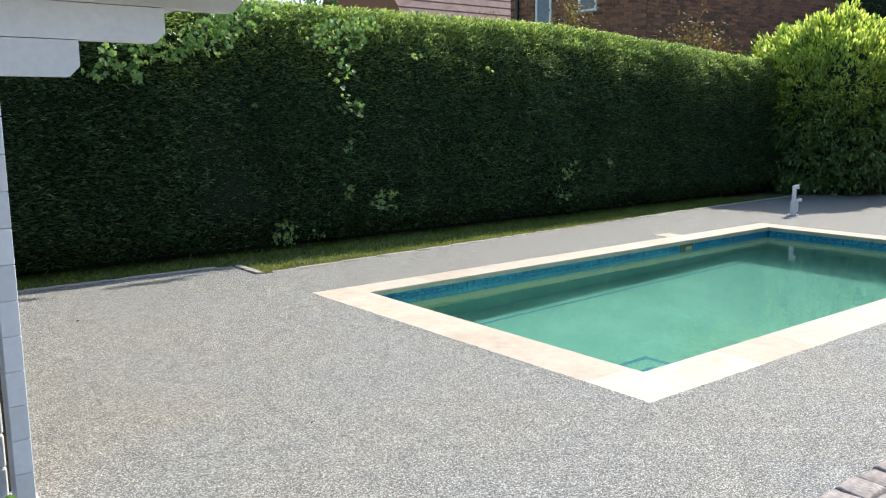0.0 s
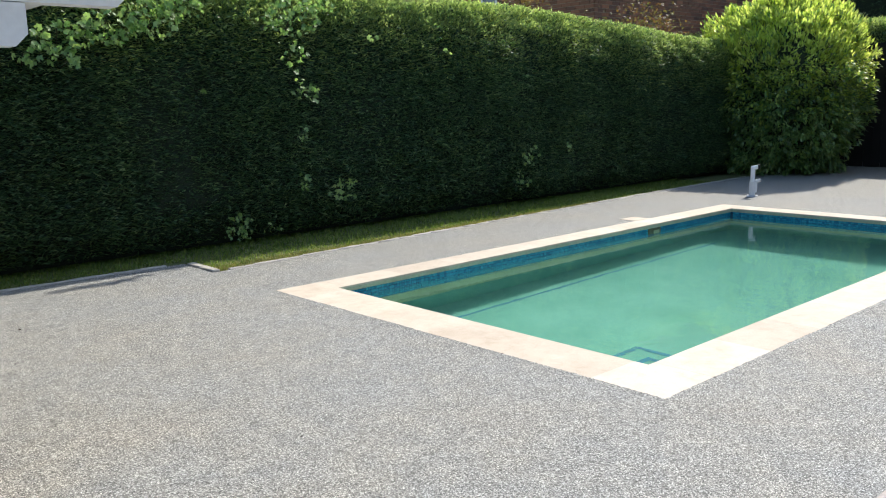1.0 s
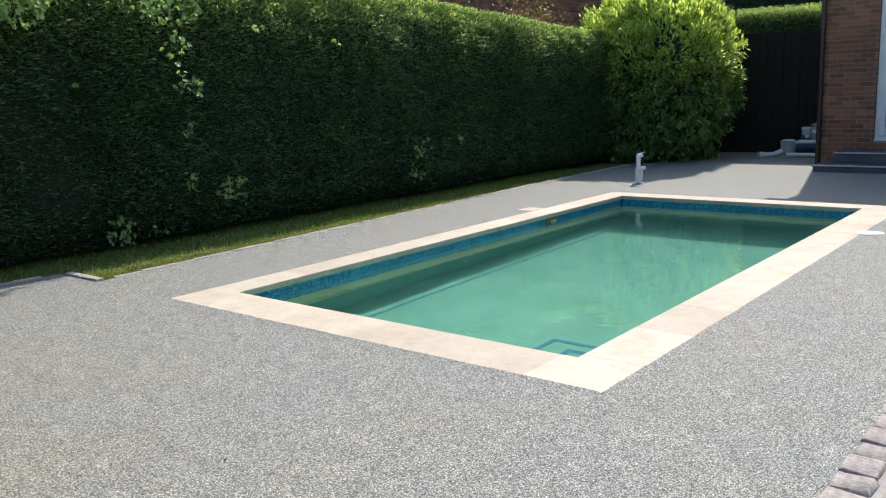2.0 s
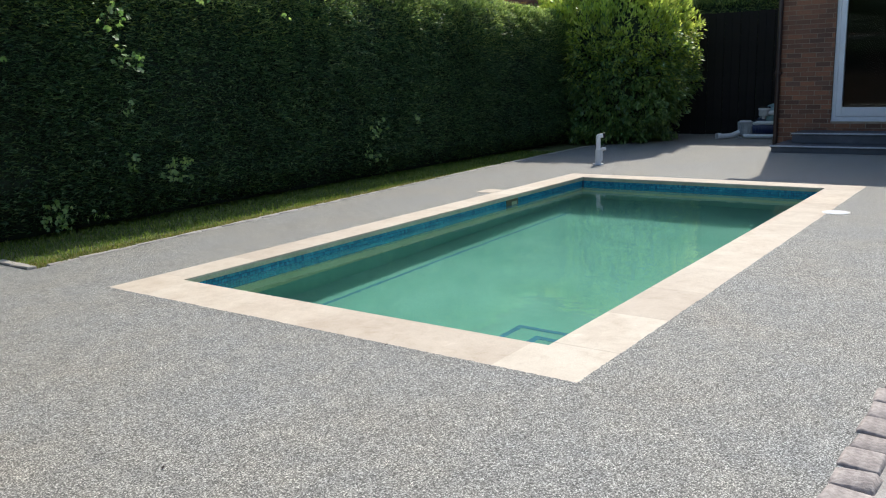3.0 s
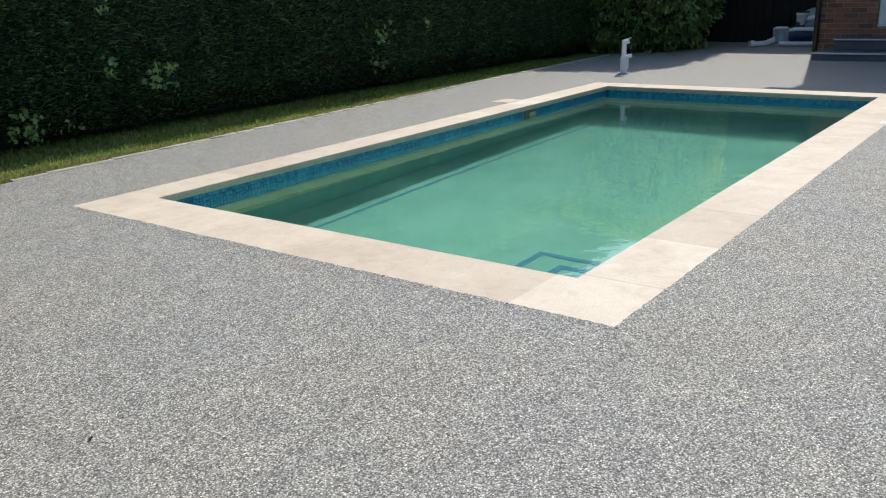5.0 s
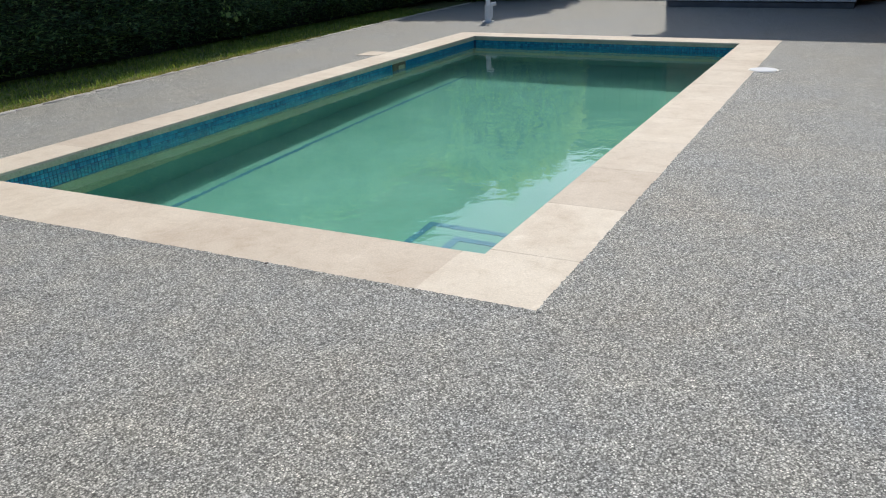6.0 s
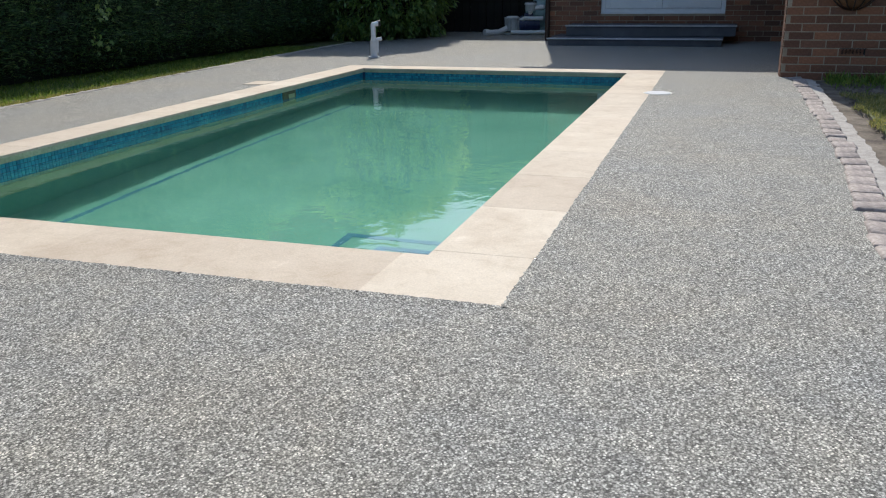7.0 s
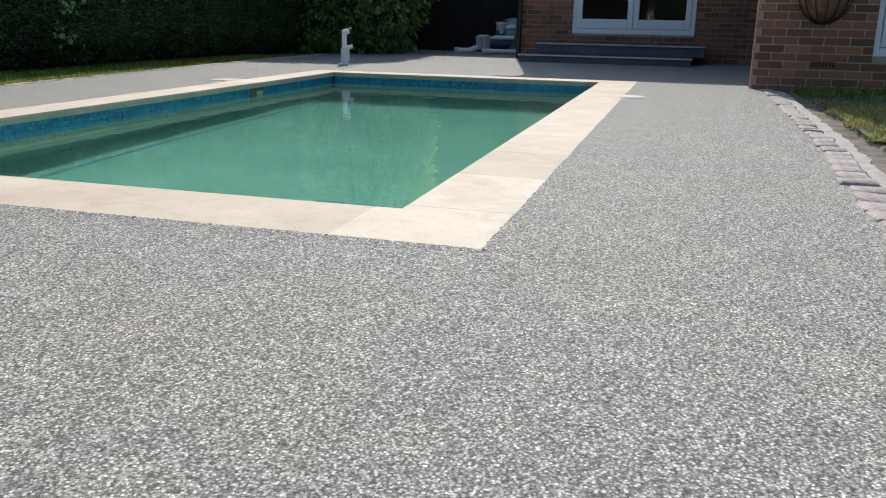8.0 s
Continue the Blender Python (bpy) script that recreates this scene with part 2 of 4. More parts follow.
M_IVY = leafy("climber_leaves", [(0.0, (0.14, 0.27, 0.08)), (1.0, (0.37, 0.49, 0.18))], 0.42, 0.5, 0.6, True)
M_RUST = leafy("russet_leaves", [(0.0, (0.16, 0.07, 0.03)), (0.5, (0.22, 0.14, 0.05)), (1.0, (0.16, 0.18, 0.05))], 0.5, 0.4)
M_TREE = leafy("tree_leaves", [(0.0, (0.05, 0.10, 0.02)), (1.0, (0.12, 0.19, 0.04))], 0.5, 0.4)
M_DRY_SUNNY_GRASS = leafy("dry_and_sunlit_grass_blades", [(0.0, (0.15, 0.17, 0.05)), (0.6, (0.29, 0.27, 0.10)), (1.0, (0.45, 0.38, 0.18))], 0.6, 0.35)
M_GRASS = leafy("grass_blades", [(0.0, (0.085, 0.15, 0.028)), (0.6, (0.18, 0.26, 0.05)), (1.0, (0.32, 0.35, 0.09))], 0.55, 0.45)


# ---- building helpers ----
def thing(name, at, label, category="", group="", kind=""):
    ob = new(name)
    ob.location = at
    ob.empty_display_size = 0.1
    return tagged(ob, label, category, group, kind)


def origin(ob):
    p = Vector(ob.location)
    while ob.parent:
        ob = ob.parent
        p += Vector(ob.location)
    return p


def part(name, bm, material, parent=None, label="", smooth=False, kind=""):
    """Links a bmesh, made in the world's coordinates, as one mesh under a thing or a part."""
    at = origin(parent) if parent else Vector((0, 0, 0))
    if parent:
        bmesh.ops.translate(bm, verts=bm.verts, vec=-at)
    data = bpy.data.meshes.new(name)
    bm.to_mesh(data)
    bm.free()
    data.materials.append(material)
    if smooth:
        data.shade_smooth()
    ob = new(name, data)
    if parent:
        ob.parent = parent
    return tagged(ob, label, "", "", kind)


def raw(name, verts, faces, material, parent=None, label="", kind="", category=""):
    """The same from arrays of corners and faces."""
    verts = np.asarray(verts, float).reshape(-1, 3)
    if parent:
        verts = verts - np.array(origin(parent))
    data = bpy.data.meshes.new(name)
    data.from_pydata(verts.tolist(), [], [list(map(int, f)) for f in faces])
    data.materials.append(material)
    ob = new(name, data)
    if parent:
        ob.parent = parent
    return tagged(ob, label, category, "", kind)


def box(bm, x0, x1, y0, y1, z0, z1, bevel=0.0, seg=1):
    r = bmesh.ops.create_cube(bm, size=1, matrix=Matrix.LocRotScale(((x0 + x1) / 2, (y0 + y1) / 2, (z0 + z1) / 2), None, (abs(x1 - x0), abs(y1 - y0), abs(z1 - z0))))
    if bevel:
        edges = list({e for v in r["verts"] for e in v.link_edges})
        bmesh.ops.bevel(bm, geom=edges, offset=bevel, segments=seg, affect="EDGES", profile=0.5)
    return bm


def boxed(*args, **kw):
    return box(bmesh.new(), *args, **kw)


def tube(bm, a, b, r0, r1=None, n=16):
    a, b = Vector(a), Vector(b)
    d = b - a
    m = Matrix.Translation((a + b) / 2) @ d.to_track_quat("Z", "Y").to_matrix().to_4x4()
    bmesh.ops.create_cone(bm, cap_ends=True, segments=n, radius1=r0, radius2=r0 if r1 is None else r1, depth=d.length, matrix=m)
    return bm


def bend(bm, points, r, n=14):
    """A pipe swept along a few points, with round joints."""
    for a, b in zip(points, points[1:]):
        tube(bm, a, b, r, n=n)
    for p in points[1:-1]:
        bmesh.ops.create_uvsphere(bm, u_segments=n, v_segments=8, radius=r, matrix=Matrix.Translation(p))
    return bm


def prism(points, z0, z1):
    """An upright block on a plan outline."""
    bm = bmesh.new()
    low = [bm.verts.new((x, y, z0)) for x, y in points]
    high = [bm.verts.new((x, y, z1)) for x, y in points]
    bm.faces.new(high)
    bm.faces.new(list(reversed(low)))
    k = len(points)
    for i in range(k):
        bm.faces.new((low[i], low[(i + 1) % k], high[(i + 1) % k], high[i]))
    bmesh.ops.recalc_face_normals(bm, faces=bm.faces)
    return bm


def piece_mesh(name, sx, sy, sz, bevel, material, jitter=0.0, seed=0, seg=1):
    """One shared piece, centred on its own origin."""
    rng = random.Random(seed)
    bm = boxed(-sx / 2, sx / 2, -sy / 2, sy / 2, -sz / 2, sz / 2, bevel=bevel, seg=seg)
    for v in bm.verts:
        v.co += Vector([rng.uniform(-jitter, jitter) for _ in range(3)])
    data = bpy.data.meshes.new(name)
    bm.to_mesh(data)
    bm.free()
    data.materials.append(material)
    return data


def piece(name, data, parent, at, turn=(0, 0, 0), scale=(1, 1, 1)):
    ob = new(name, data)
    ob.parent = parent
    ob.location = Vector(at) - origin(parent)
    ob.rotation_euler = [radians(a) for a in turn]
    ob.scale = scale
    return ob


def leaf_cloud(rng, centres, normals, length, width, droop, spread=0.6, fold=0.25, lead=None):
    """Bent leaves (four corners and two more) at the given places; lead turns them towards one way."""
    n = len(centres)
    d = normals + rng.normal(0, spread, (n, 3))
    if lead is not None:
        d = d + lead
    d[:, 2] -= droop
    d /= np.linalg.norm(d, axis=1)[:, None] + 1e-9
    side = np.cross(d, rng.normal(0, 1, (n, 3)) * np.array([0.5, 0.5, 0.3]) + np.array([0, 0, 1.0]))
    side /= np.linalg.norm(side, axis=1)[:, None] + 1e-9
    up = np.cross(side, d)
    s = rng.uniform(0.65, 1.3, (n, 1))
    L, W = length * s, width * s
    base = centres
    mid = centres + d * L * 0.5 + up * L * fold * 0.5
    tip = centres + d * L - up * L * fold * 0.2
    v = np.stack([base, mid - side * W / 2, mid + side * W / 2, tip], 1).reshape(-1, 3)
    i = np.arange(n)[:, None] * 4
    f = np.concatenate([i + np.array([[0, 1, 2]]), i + np.array([[1, 3, 2]])], 0)
    return v, f


# ---- ground and deck ----
IX0, IX1, IY0, IY1 = 0.34, 5.93, 0.31, 2.95
OX, OY = 6.19, 3.2


def ring_sheet(x0, x1, y0, y1, hx0, hx1, hy0, hy1, z):
    v = [(x0, y0, z), (x1, y0, z), (x1, y1, z), (x0, y1, z), (hx0, hy0, z), (hx1, hy0, z), (hx1, hy1, z), (hx0, hy1, z)]
    return v, [(0, 1, 5, 4), (1, 2, 6, 5), (2, 3, 7, 6), (3, 0, 4, 7)]


v, f = ring_sheet(-400, 600, -400, 600, 0.1, 6.1, 0.1, 3.1, -0.05)
raw("ground", v, f, M_GROUND, label="rough grassy ground reaching to the horizon", kind="structure", category="ground")


def kerb_y(x):
    return 4.70 if x < 0.03 else 4.15 + 0.062 * min(x, 6.9) + max(0, x - 6.9) * 0.03


def deck():
    bm = bmesh.new()
    outer = [(-9, -1.0), (0.7, -1.0), (1.6, -1.025), (2.6, -1.06), (5.86, -1.06), (5.86, -0.96), (6.12, -0.96), (6.12, -1.4), (10.4, -1.4), (10.4, 2.0), (14.0, 2.0), (14.0, kerb_y(14)), (6.9, kerb_y(6.9)), (0.03, kerb_y(0.04)), (0.03, 4.70), (-9, 4.80)]
    hole = [(0.0, 0.0), (OX, 0.0), (OX, OY), (0.0, OY)]
    edges = []
    for loop in (outer, hole):
        vs = [bm.verts.new((x, y, 0)) for x, y in loop]
        edges += [bm.edges.new((vs[i], vs[(i + 1) % len(vs)])) for i in range(len(vs))]
    bmesh.ops.triangle_fill(bm, use_beauty=True, edges=edges)
    bmesh.ops.recalc_face_normals(bm, faces=bm.faces)
    if bm.faces[0].normal.z < 0:
        bmesh.ops.reverse_faces(bm, faces=bm.faces)
    r = bmesh.ops.extrude_face_region(bm, geom=bm.faces[:])
    bmesh.ops.translate(bm, verts=[g for g in r["geom"] if isinstance(g, bmesh.types.BMVert)], vec=(0, 0, -0.045))
    bmesh.ops.recalc_face_normals(bm, faces=bm.faces)
    return part("pavement", bm, M_GRAVEL, None, "grey resin-bound gravel deck round the pool", kind="structure")


tagged(deck(), category="paving")
part("lawn_strip", prism([(0.10, kerb_y(0.1) + 0.05), (6.9, kerb_y(6.9) + 0.05), (15, kerb_y(15) + 0.05), (15, 7.5), (-9, 7.5), (-9, 4.86), (0.10, 4.76)], -0.045, -0.008), M_TURF, None, "shaded grass strip under the clipped hedge", kind="structure")
part("lawn", prism([(2.7, -1.36), (4.6, -1.40), (5.0, -2.2), (5.0, -9.0), (2.7, -9.0)], -0.045, -0.012), M_TURF, None, "sunlit rough lawn beside the brick house", kind="structure")
part("soil_bed", prism([(0.75, -1.14), (5.85, -1.14), (5.85, -9.0), (0.75, -9.0)], -0.045, -0.03), M_SOIL, None, "bare dry soil bed beside the sett kerb", kind="structure")
part("terrace", prism([(-9, -1.136), (0.75, -1.136), (0.75, -9), (-9, -9)], -0.045, -0.006), M_SLAB, None, "buff paved terrace beyond the sett kerb", kind="structure")


def grass(name, rng, x0, x1, y_low, y_high, count, tall, label, material=None):
    x = rng.uniform(x0, x1, count)
    lo = np.array([y_low(a) for a in x])
    hi = np.array([y_high(a) for a in x])
    y = lo + (hi - lo) * rng.uniform(0, 1, count)
    c = np.stack([x, y, np.full(count, -0.012)], 1)
    up = np.tile(np.array([[0, 0, 1.0]]), (count, 1))
    v, f = leaf_cloud(rng, c, up, tall, 0.006, 0.0, 0.45, 0.2)
    return raw(name, v, f, material or M_GRASS, None, label, "stuff", "grass")


RNG = np.random.default_rng(7)
grass("grass_strip", RNG, 0.08, 8.5, lambda a: kerb_y(a) + 0.045, lambda a: 5.5, 26000, 0.045, "short green grass between kerb and hedge")
# tapering strip of paler blades paints the sunlit wedge beside the edging
grass("sunlit_grass_wedge", RNG, 0.08, 5.5, lambda a: kerb_y(a) + 0.03, lambda a: kerb_y(a) + 0.05 + 0.16 * max(0.1, 1 - a / 5), 9000, 0.035, "grass along the stone edging, coloured yellow for the sunlit wedge", M_DRY_SUNNY_GRASS)
grass("grass_corner", RNG, -2.4, 0.08, lambda a: 4.78, lambda a: 5.4, 6000, 0.04, "short shaded grass at the hedge foot")
grass("lawn_grass", RNG, 2.65, 4.8, lambda a: -1.36 - 0.05 * math.sin(a * 9), lambda a: -3.2, 20000, 0.032, "uneven dry sunlit lawn grass", M_DRY_SUNNY_GRASS)


# ---- swimming pool ----
pool = thing("swimming_pool", (3.1, 1.6, 0), "rectangular swimming pool of murky green water with cream stone coping", "swimming pool")
FLOOR = -0.96
WATER = -0.094
for x0, x1, y0, y1 in ((IX0 - 0.2, IX0, IY0 - 0.2, IY1 + 0.2), (IX1, IX1 + 0.2, IY0 - 0.2, IY1 + 0.2), (IX0, IX1, IY0 - 0.2, IY0), (IX0, IX1, IY1, IY1 + 0.2)):
    part("basin_wall", boxed(x0, x1, y0, y1, FLOOR - 0.2, -0.038), M_BASIN, pool)
part("basin_floor", boxed(IX0, IX1, IY0, IY1, FLOOR - 0.2, FLOOR), M_BASIN, pool)
bm = bmesh.new()
bmesh.ops.create_grid(bm, x_segments=2, y_segments=2, size=0.5, matrix=Matrix.LocRotScale(((IX0 + IX1) / 2, (IY0 + IY1) / 2, WATER), None, (IX1 - IX0, IY1 - IY0, 1)))
water = part("pool_water", bm, M_WATER, pool, "still murky green water")
water.visible_shadow = False

# steps in the corner, edged with navy tile
for x1, y1, z in ((1.25, 1.01, -0.57), (1.0, 0.76, -0.43)):
    st = part("pool_step", boxed(IX0, x1, IY0, y1, FLOOR, z, bevel=0.01), M_BASIN, pool)
    part("nosing", boxed(IX0, x1 + 0.004, y1 - 0.034, y1 + 0.004, z - 0.03, z + 0.004), M_NAVY, st, "navy mosaic nosing")
    part("nosing", boxed(x1 - 0.034, x1 + 0.004, IY0, y1 - 0.034, z - 0.03, z + 0.004), M_NAVY, st, "navy mosaic nosing")
part("floor_line", boxed(IX0 + 0.3, IX1 - 0.9, 2.605, 2.635, FLOOR, FLOOR + 0.004), M_NAVY, pool, "navy tile line on the pool floor")

# waterline band of mosaic
for x0, x1, y0, y1 in ((IX0, IX1, IY1 - 0.006, IY1), (IX1 - 0.006, IX1, IY0, IY1 - 0.006), (IX0, IX1 - 0.006, IY0, IY0 + 0.006), (IX0, IX0 + 0.006, IY0 + 0.006, IY1 - 0.006)):
    part("tile_backing", boxed(x0, x1, y0, y1, -0.285, -0.04), M_GROUT, pool, "dark blue grout behind the mosaic")
    # a pale olive strip continues below the mosaic backing
    part("render_band", boxed(x0, x1, y0, y1, -0.58, -0.285), M_BAND, pool, "pale olive band under the mosaic")


# ---- clipped hedge ----
def hedge(name, x0, x1, front, top, back, count, label, seed, low=lambda a: 0.0):
    """A clipped hedge along x: a core coloured dark for inner shade and many small sprays on its face and top."""
    h = thing(name, ((x0 + x1) / 2, front + 0.5, 0), label, "hedge")
    rng = np.random.default_rng(seed)
    bm = bmesh.new()
    nx, nz = int((x1 - x0) / 0.25), 10
    rows = []
    for j in range(nz + 1):
        z = 0.02 + (top - 0.14) * j / nz
        inset = 0.12 + 0.22 * max(0, 1 - z / 0.35) ** 1.5 + 0.33 * max(0, (z - top + 0.65) / 0.65) ** 2
        rows.append([bm.verts.new((x0 + (x1 - x0) * i / nx, front + inset + 0.03 * noise.noise((i * 0.5, j * 0.7, seed)), z)) for i in range(nx + 1)])
    rows.append([bm.verts.new((x0 + (x1 - x0) * i / nx, back, top - 0.10)) for i in range(nx + 1)])
    rows.append([bm.verts.new((x0 + (x1 - x0) * i / nx, back, 0.0)) for i in range(nx + 1)])
    for a, b in zip(rows, rows[1:]):
        for i in range(nx):
            bm.faces.new((a[i], a[i + 1], b[i + 1], b[i]))
    for i in (0, nx):
        bm.faces.new([r[i] for r in rows])
    for w in bm.verts:
        w.co.z -= low(w.co.x) * max(0.0, w.co.z) / top
    bmesh.ops.recalc_face_normals(bm, faces=bm.faces)
    part("inner_core", bm, M_CORE, h, "solid core coloured near-black for the shade inside the hedge")
    n = count
    x = rng.uniform(x0, x1, n)
    z = 0.06 + (top - 0.06) * rng.uniform(0, 1, n) ** 0.93
    wave = np.array([noise.noise((a * 0.9, b * 0.5, seed)) * 0.11 + noise.noise((a * 4.0, b * 5.0, seed + 3)) * 0.035 for a, b in zip(x, z)])
    inset = 0.25 * np.maximum(0, 1 - z / 0.35) ** 1.5 + 0.22 * np.maximum(0, (z - top + 0.65) / 0.65) ** 2
    y = front + inset + wave + rng.uniform(0.0, 0.10, n) + 0.04
    c = np.stack([x, y, z], 1)
    nrm = np.stack([np.zeros(n), -np.ones(n), 0.25 + 1.2 * np.maximum(0, (z - top + 0.7) / 0.7)], 1)
    v1, f1 = leaf_cloud(rng, c, nrm, 0.062, 0.0125, 0.2, 0.34, 0.25, lead=np.stack([rng.choice([-1.3, 1.3], n), np.zeros(n), np.zeros(n)], 1))
    m = int(count * 0.45)
    x = rng.uniform(x0, x1, m)
    y = front + 0.14 + (back - front - 0.2) * rng.uniform(0, 1, m) ** 1.3
    wave = np.array([noise.noise((a * 0.8, b * 1.3, seed + 9)) * 0.05 for a, b in zip(x, y)])
    z = top + wave - 0.05 - 0.22 * np.maximum(0, 1 - (y - front - 0.15) / 0.45) ** 2 + rng.uniform(-0.06, 0.03, m)
    c = np.stack([x, y, z], 1)
    nrm = np.tile(np.array([[0.0, -0.3, 1.0]]), (m, 1))
    v2, f2 = leaf_cloud(rng, c, nrm, 0.062, 0.0135, 0.0, 0.5, 0.3)
    v = np.concatenate([v1, v2])
    v[:, 2] -= np.array([low(a) for a in v[:, 0]]) * np.maximum(0.0, v[:, 2]) / top
    leaf = v.reshape(-1, 4, 3)
    # more pale leaves with height: fresh tips, and the sunlit top put into colour
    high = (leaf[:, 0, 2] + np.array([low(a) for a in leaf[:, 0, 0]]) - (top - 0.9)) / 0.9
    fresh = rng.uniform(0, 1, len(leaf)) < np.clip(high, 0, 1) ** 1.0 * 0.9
    quad = np.array([[0, 1, 2], [1, 3, 2]])
    for name2, pick, m2, text in (("foliage", ~fresh, M_HEDGE, "dense dark-green evergreen sprays"), ("fresh_sunlit_growth", fresh, M_FRESH_SUNLIT, "fresh growth along the hedge top, coloured lighter as sunlit")):
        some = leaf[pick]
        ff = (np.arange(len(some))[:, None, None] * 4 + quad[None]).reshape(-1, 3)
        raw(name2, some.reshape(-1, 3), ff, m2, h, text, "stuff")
    return h


hedge("clipped_hedge", -7.0, 10.6, 5.0, 2.42, 6.2, 330000, "tall clipped dark-green evergreen hedge behind the lawn strip", 3, lambda a: 0.26 * min(1.0, max(0.0, (a - 5.0) / 4.0)))


# ---- laurel ----
def laurel():
    cx, cy = 10.75, 4.75
    b = thing("laurel_bush", (cx, cy, 0), "rounded cherry laurel bush with glossy yellow-green leaves", "bush")
    rng = np.random.default_rng(11)
    for i in range(7):
        a = i * 0.9
        foot = (cx + 0.15 * math.cos(a), cy + 0.15 * math.sin(a), -0.03)
        knee = (cx + 0.5 * math.cos(a), cy + 0.5 * math.sin(a), 0.9)
        tip = (cx + 0.75 * math.cos(a), cy + 0.75 * math.sin(a), 1.9)
        bm = tube(bmesh.new(), foot, knee, 0.035, 0.025, 8)
        tube(bm, knee, tip, 0.025, 0.01, 8)
        part("stem", bm, M_BARK, b)
    bm = bmesh.new()
    bmesh.ops.create_icosphere(bm, subdivisions=3, radius=1.0)
    for w in bm.verts:
        k = 1 + 0.18 * noise.noise(w.co * 2.2)
        h = math.hypot(w.co.x, w.co.y)
        wide = max(h, 0.52) / max(h, 0.05) if w.co.z < 0 and h > 0.05 else 1.0
        w.co = Vector((cx + w.co.x * wide * 0.94 * k, cy + w.co.y * wide * 0.94 * k, max(0.02, 1.2 + w.co.z * 1.2 * k)))
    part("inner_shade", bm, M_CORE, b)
    # tufts of leaves, each round one shoot
    pts, nrm = [], []
    for _ in range(5200):
        q = rng.normal(0, 1, 3)
        q /= np.linalg.norm(q)
        k = 1 + 0.14 * noise.noise(Vector(q) * 2.2) + 0.11 * noise.noise(Vector(q) * 6.0)
        k *= 0.3 + 0.7 / max(abs(q[0]) ** 3.6 + abs(q[1]) ** 3.6 + abs(q[2]) ** 3.6, 1e-3) ** (1 / 3.6)
        k *= 1.0 - 0.05 * max(0.0, q[2]) ** 2
        k *= rng.uniform(0.80, 1.03)
        h = math.hypot(q[0], q[1])
        wide = max(h, 0.56) / max(h, 0.05) if q[2] < 0 and h > 0.15 else 1.0
        c = np.array((cx + q[0] * wide * 1.22 * k, cy + q[1] * wide * 1.18 * k, 1.42 + q[2] * 1.42 * k))
        if c[2] < 0.04:
            continue
        way = q * 0.8 + np.array([0, 0, 0.9 if q[2] > 0.25 else -0.15])
        for s in range(11):
            pts.append(c + rng.normal(0, 0.034, 3))
            nrm.append(way)
    v, f = leaf_cloud(rng, np.array(pts), np.array(nrm), 0.092, 0.033, 0.0, 0.46, 0.12)
    leaf = v.reshape(-1, 4, 3)
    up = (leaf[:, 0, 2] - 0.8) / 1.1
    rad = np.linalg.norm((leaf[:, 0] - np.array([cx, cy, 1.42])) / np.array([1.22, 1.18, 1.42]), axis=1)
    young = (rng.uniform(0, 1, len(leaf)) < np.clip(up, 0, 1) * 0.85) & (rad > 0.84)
    quad = np.array([[0, 1, 2], [1, 3, 2]])
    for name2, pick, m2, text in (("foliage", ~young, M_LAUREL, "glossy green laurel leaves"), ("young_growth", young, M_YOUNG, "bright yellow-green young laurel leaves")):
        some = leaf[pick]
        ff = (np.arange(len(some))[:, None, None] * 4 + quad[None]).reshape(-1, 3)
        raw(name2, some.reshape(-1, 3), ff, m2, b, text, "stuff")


laurel()


# ---- brick house ----
def brick_wall(host, bricks_name, axis, plane, a0, a1, z0, z1, opens, near, face, size=1.0):
    """Stretcher bond on a wall's face; bricks inside 'near' are single pieces, the rest one joined mesh."""
    bl, bh, j = 0.215 * size, 0.065 * size, 0.010 * size
    full = piece_mesh("brick", *((0.03, bl, bh) if axis == "x" else (bl, 0.03, bh)), 0.003, M_BRICK)
    half = piece_mesh("brick", *((0.03, bl / 2 - 0.005, bh) if axis == "x" else (bl / 2 - 0.005, 0.03, bh)), 0.003, M_BRICK)
    vs, fs = [], []
    rows = int((z1 - z0) / (bh + j))
    for r in range(rows):
        z = z0 + j + r * (bh + j) + bh / 2
        a = a0 - (0 if r % 2 else (bl + j) / 2)
        while a < a1 - 0.03:
            lo, hi = max(a, a0), min(a + bl, a1)
            a += bl + j
            for o0, o1, p0, p1 in opens:
                if z + bh / 2 > p0 and z - bh / 2 < p1:
                    if lo < o0 < hi:
                        hi = o0
                    elif lo < o1 < hi:
                        lo = o1
                    elif lo >= o0 and hi <= o1:
                        lo = hi
            if hi - lo < 0.03:
                continue
            c, s = (lo + hi) / 2, hi - lo
            at = (plane, c, z) if axis == "x" else (c, plane, z)
            if near[0] < c < near[1] and z < near[2]:
                base, k = (full, s / bl) if s > 0.15 else (half, s / (bl / 2 - 0.005))
                piece("brick", base, host, at, scale=(1, k, 1) if axis == "x" else (k, 1, 1))
            else:
                hx, hy = (0.015, s / 2) if axis == "x" else (s / 2, 0.015)
                i = len(vs)
                for dx in (-hx, hx):
                    for dy in (-hy, hy):
                        for dz in (-bh / 2, bh / 2):
                            vs.append((at[0] + dx, at[1] + dy, at[2] + dz))
                fs += [(i, i + 1, i + 3, i + 2), (i + 4, i + 6, i + 7, i + 5), (i, i + 4, i + 5, i + 1), (i + 2, i + 3, i + 7, i + 6), (i + 1, i + 5, i + 7, i + 3)]
    if vs:
        raw("brickwork", vs, fs, M_BRICK_STUFF, host, "joined brown-red brickwork", "stuff")


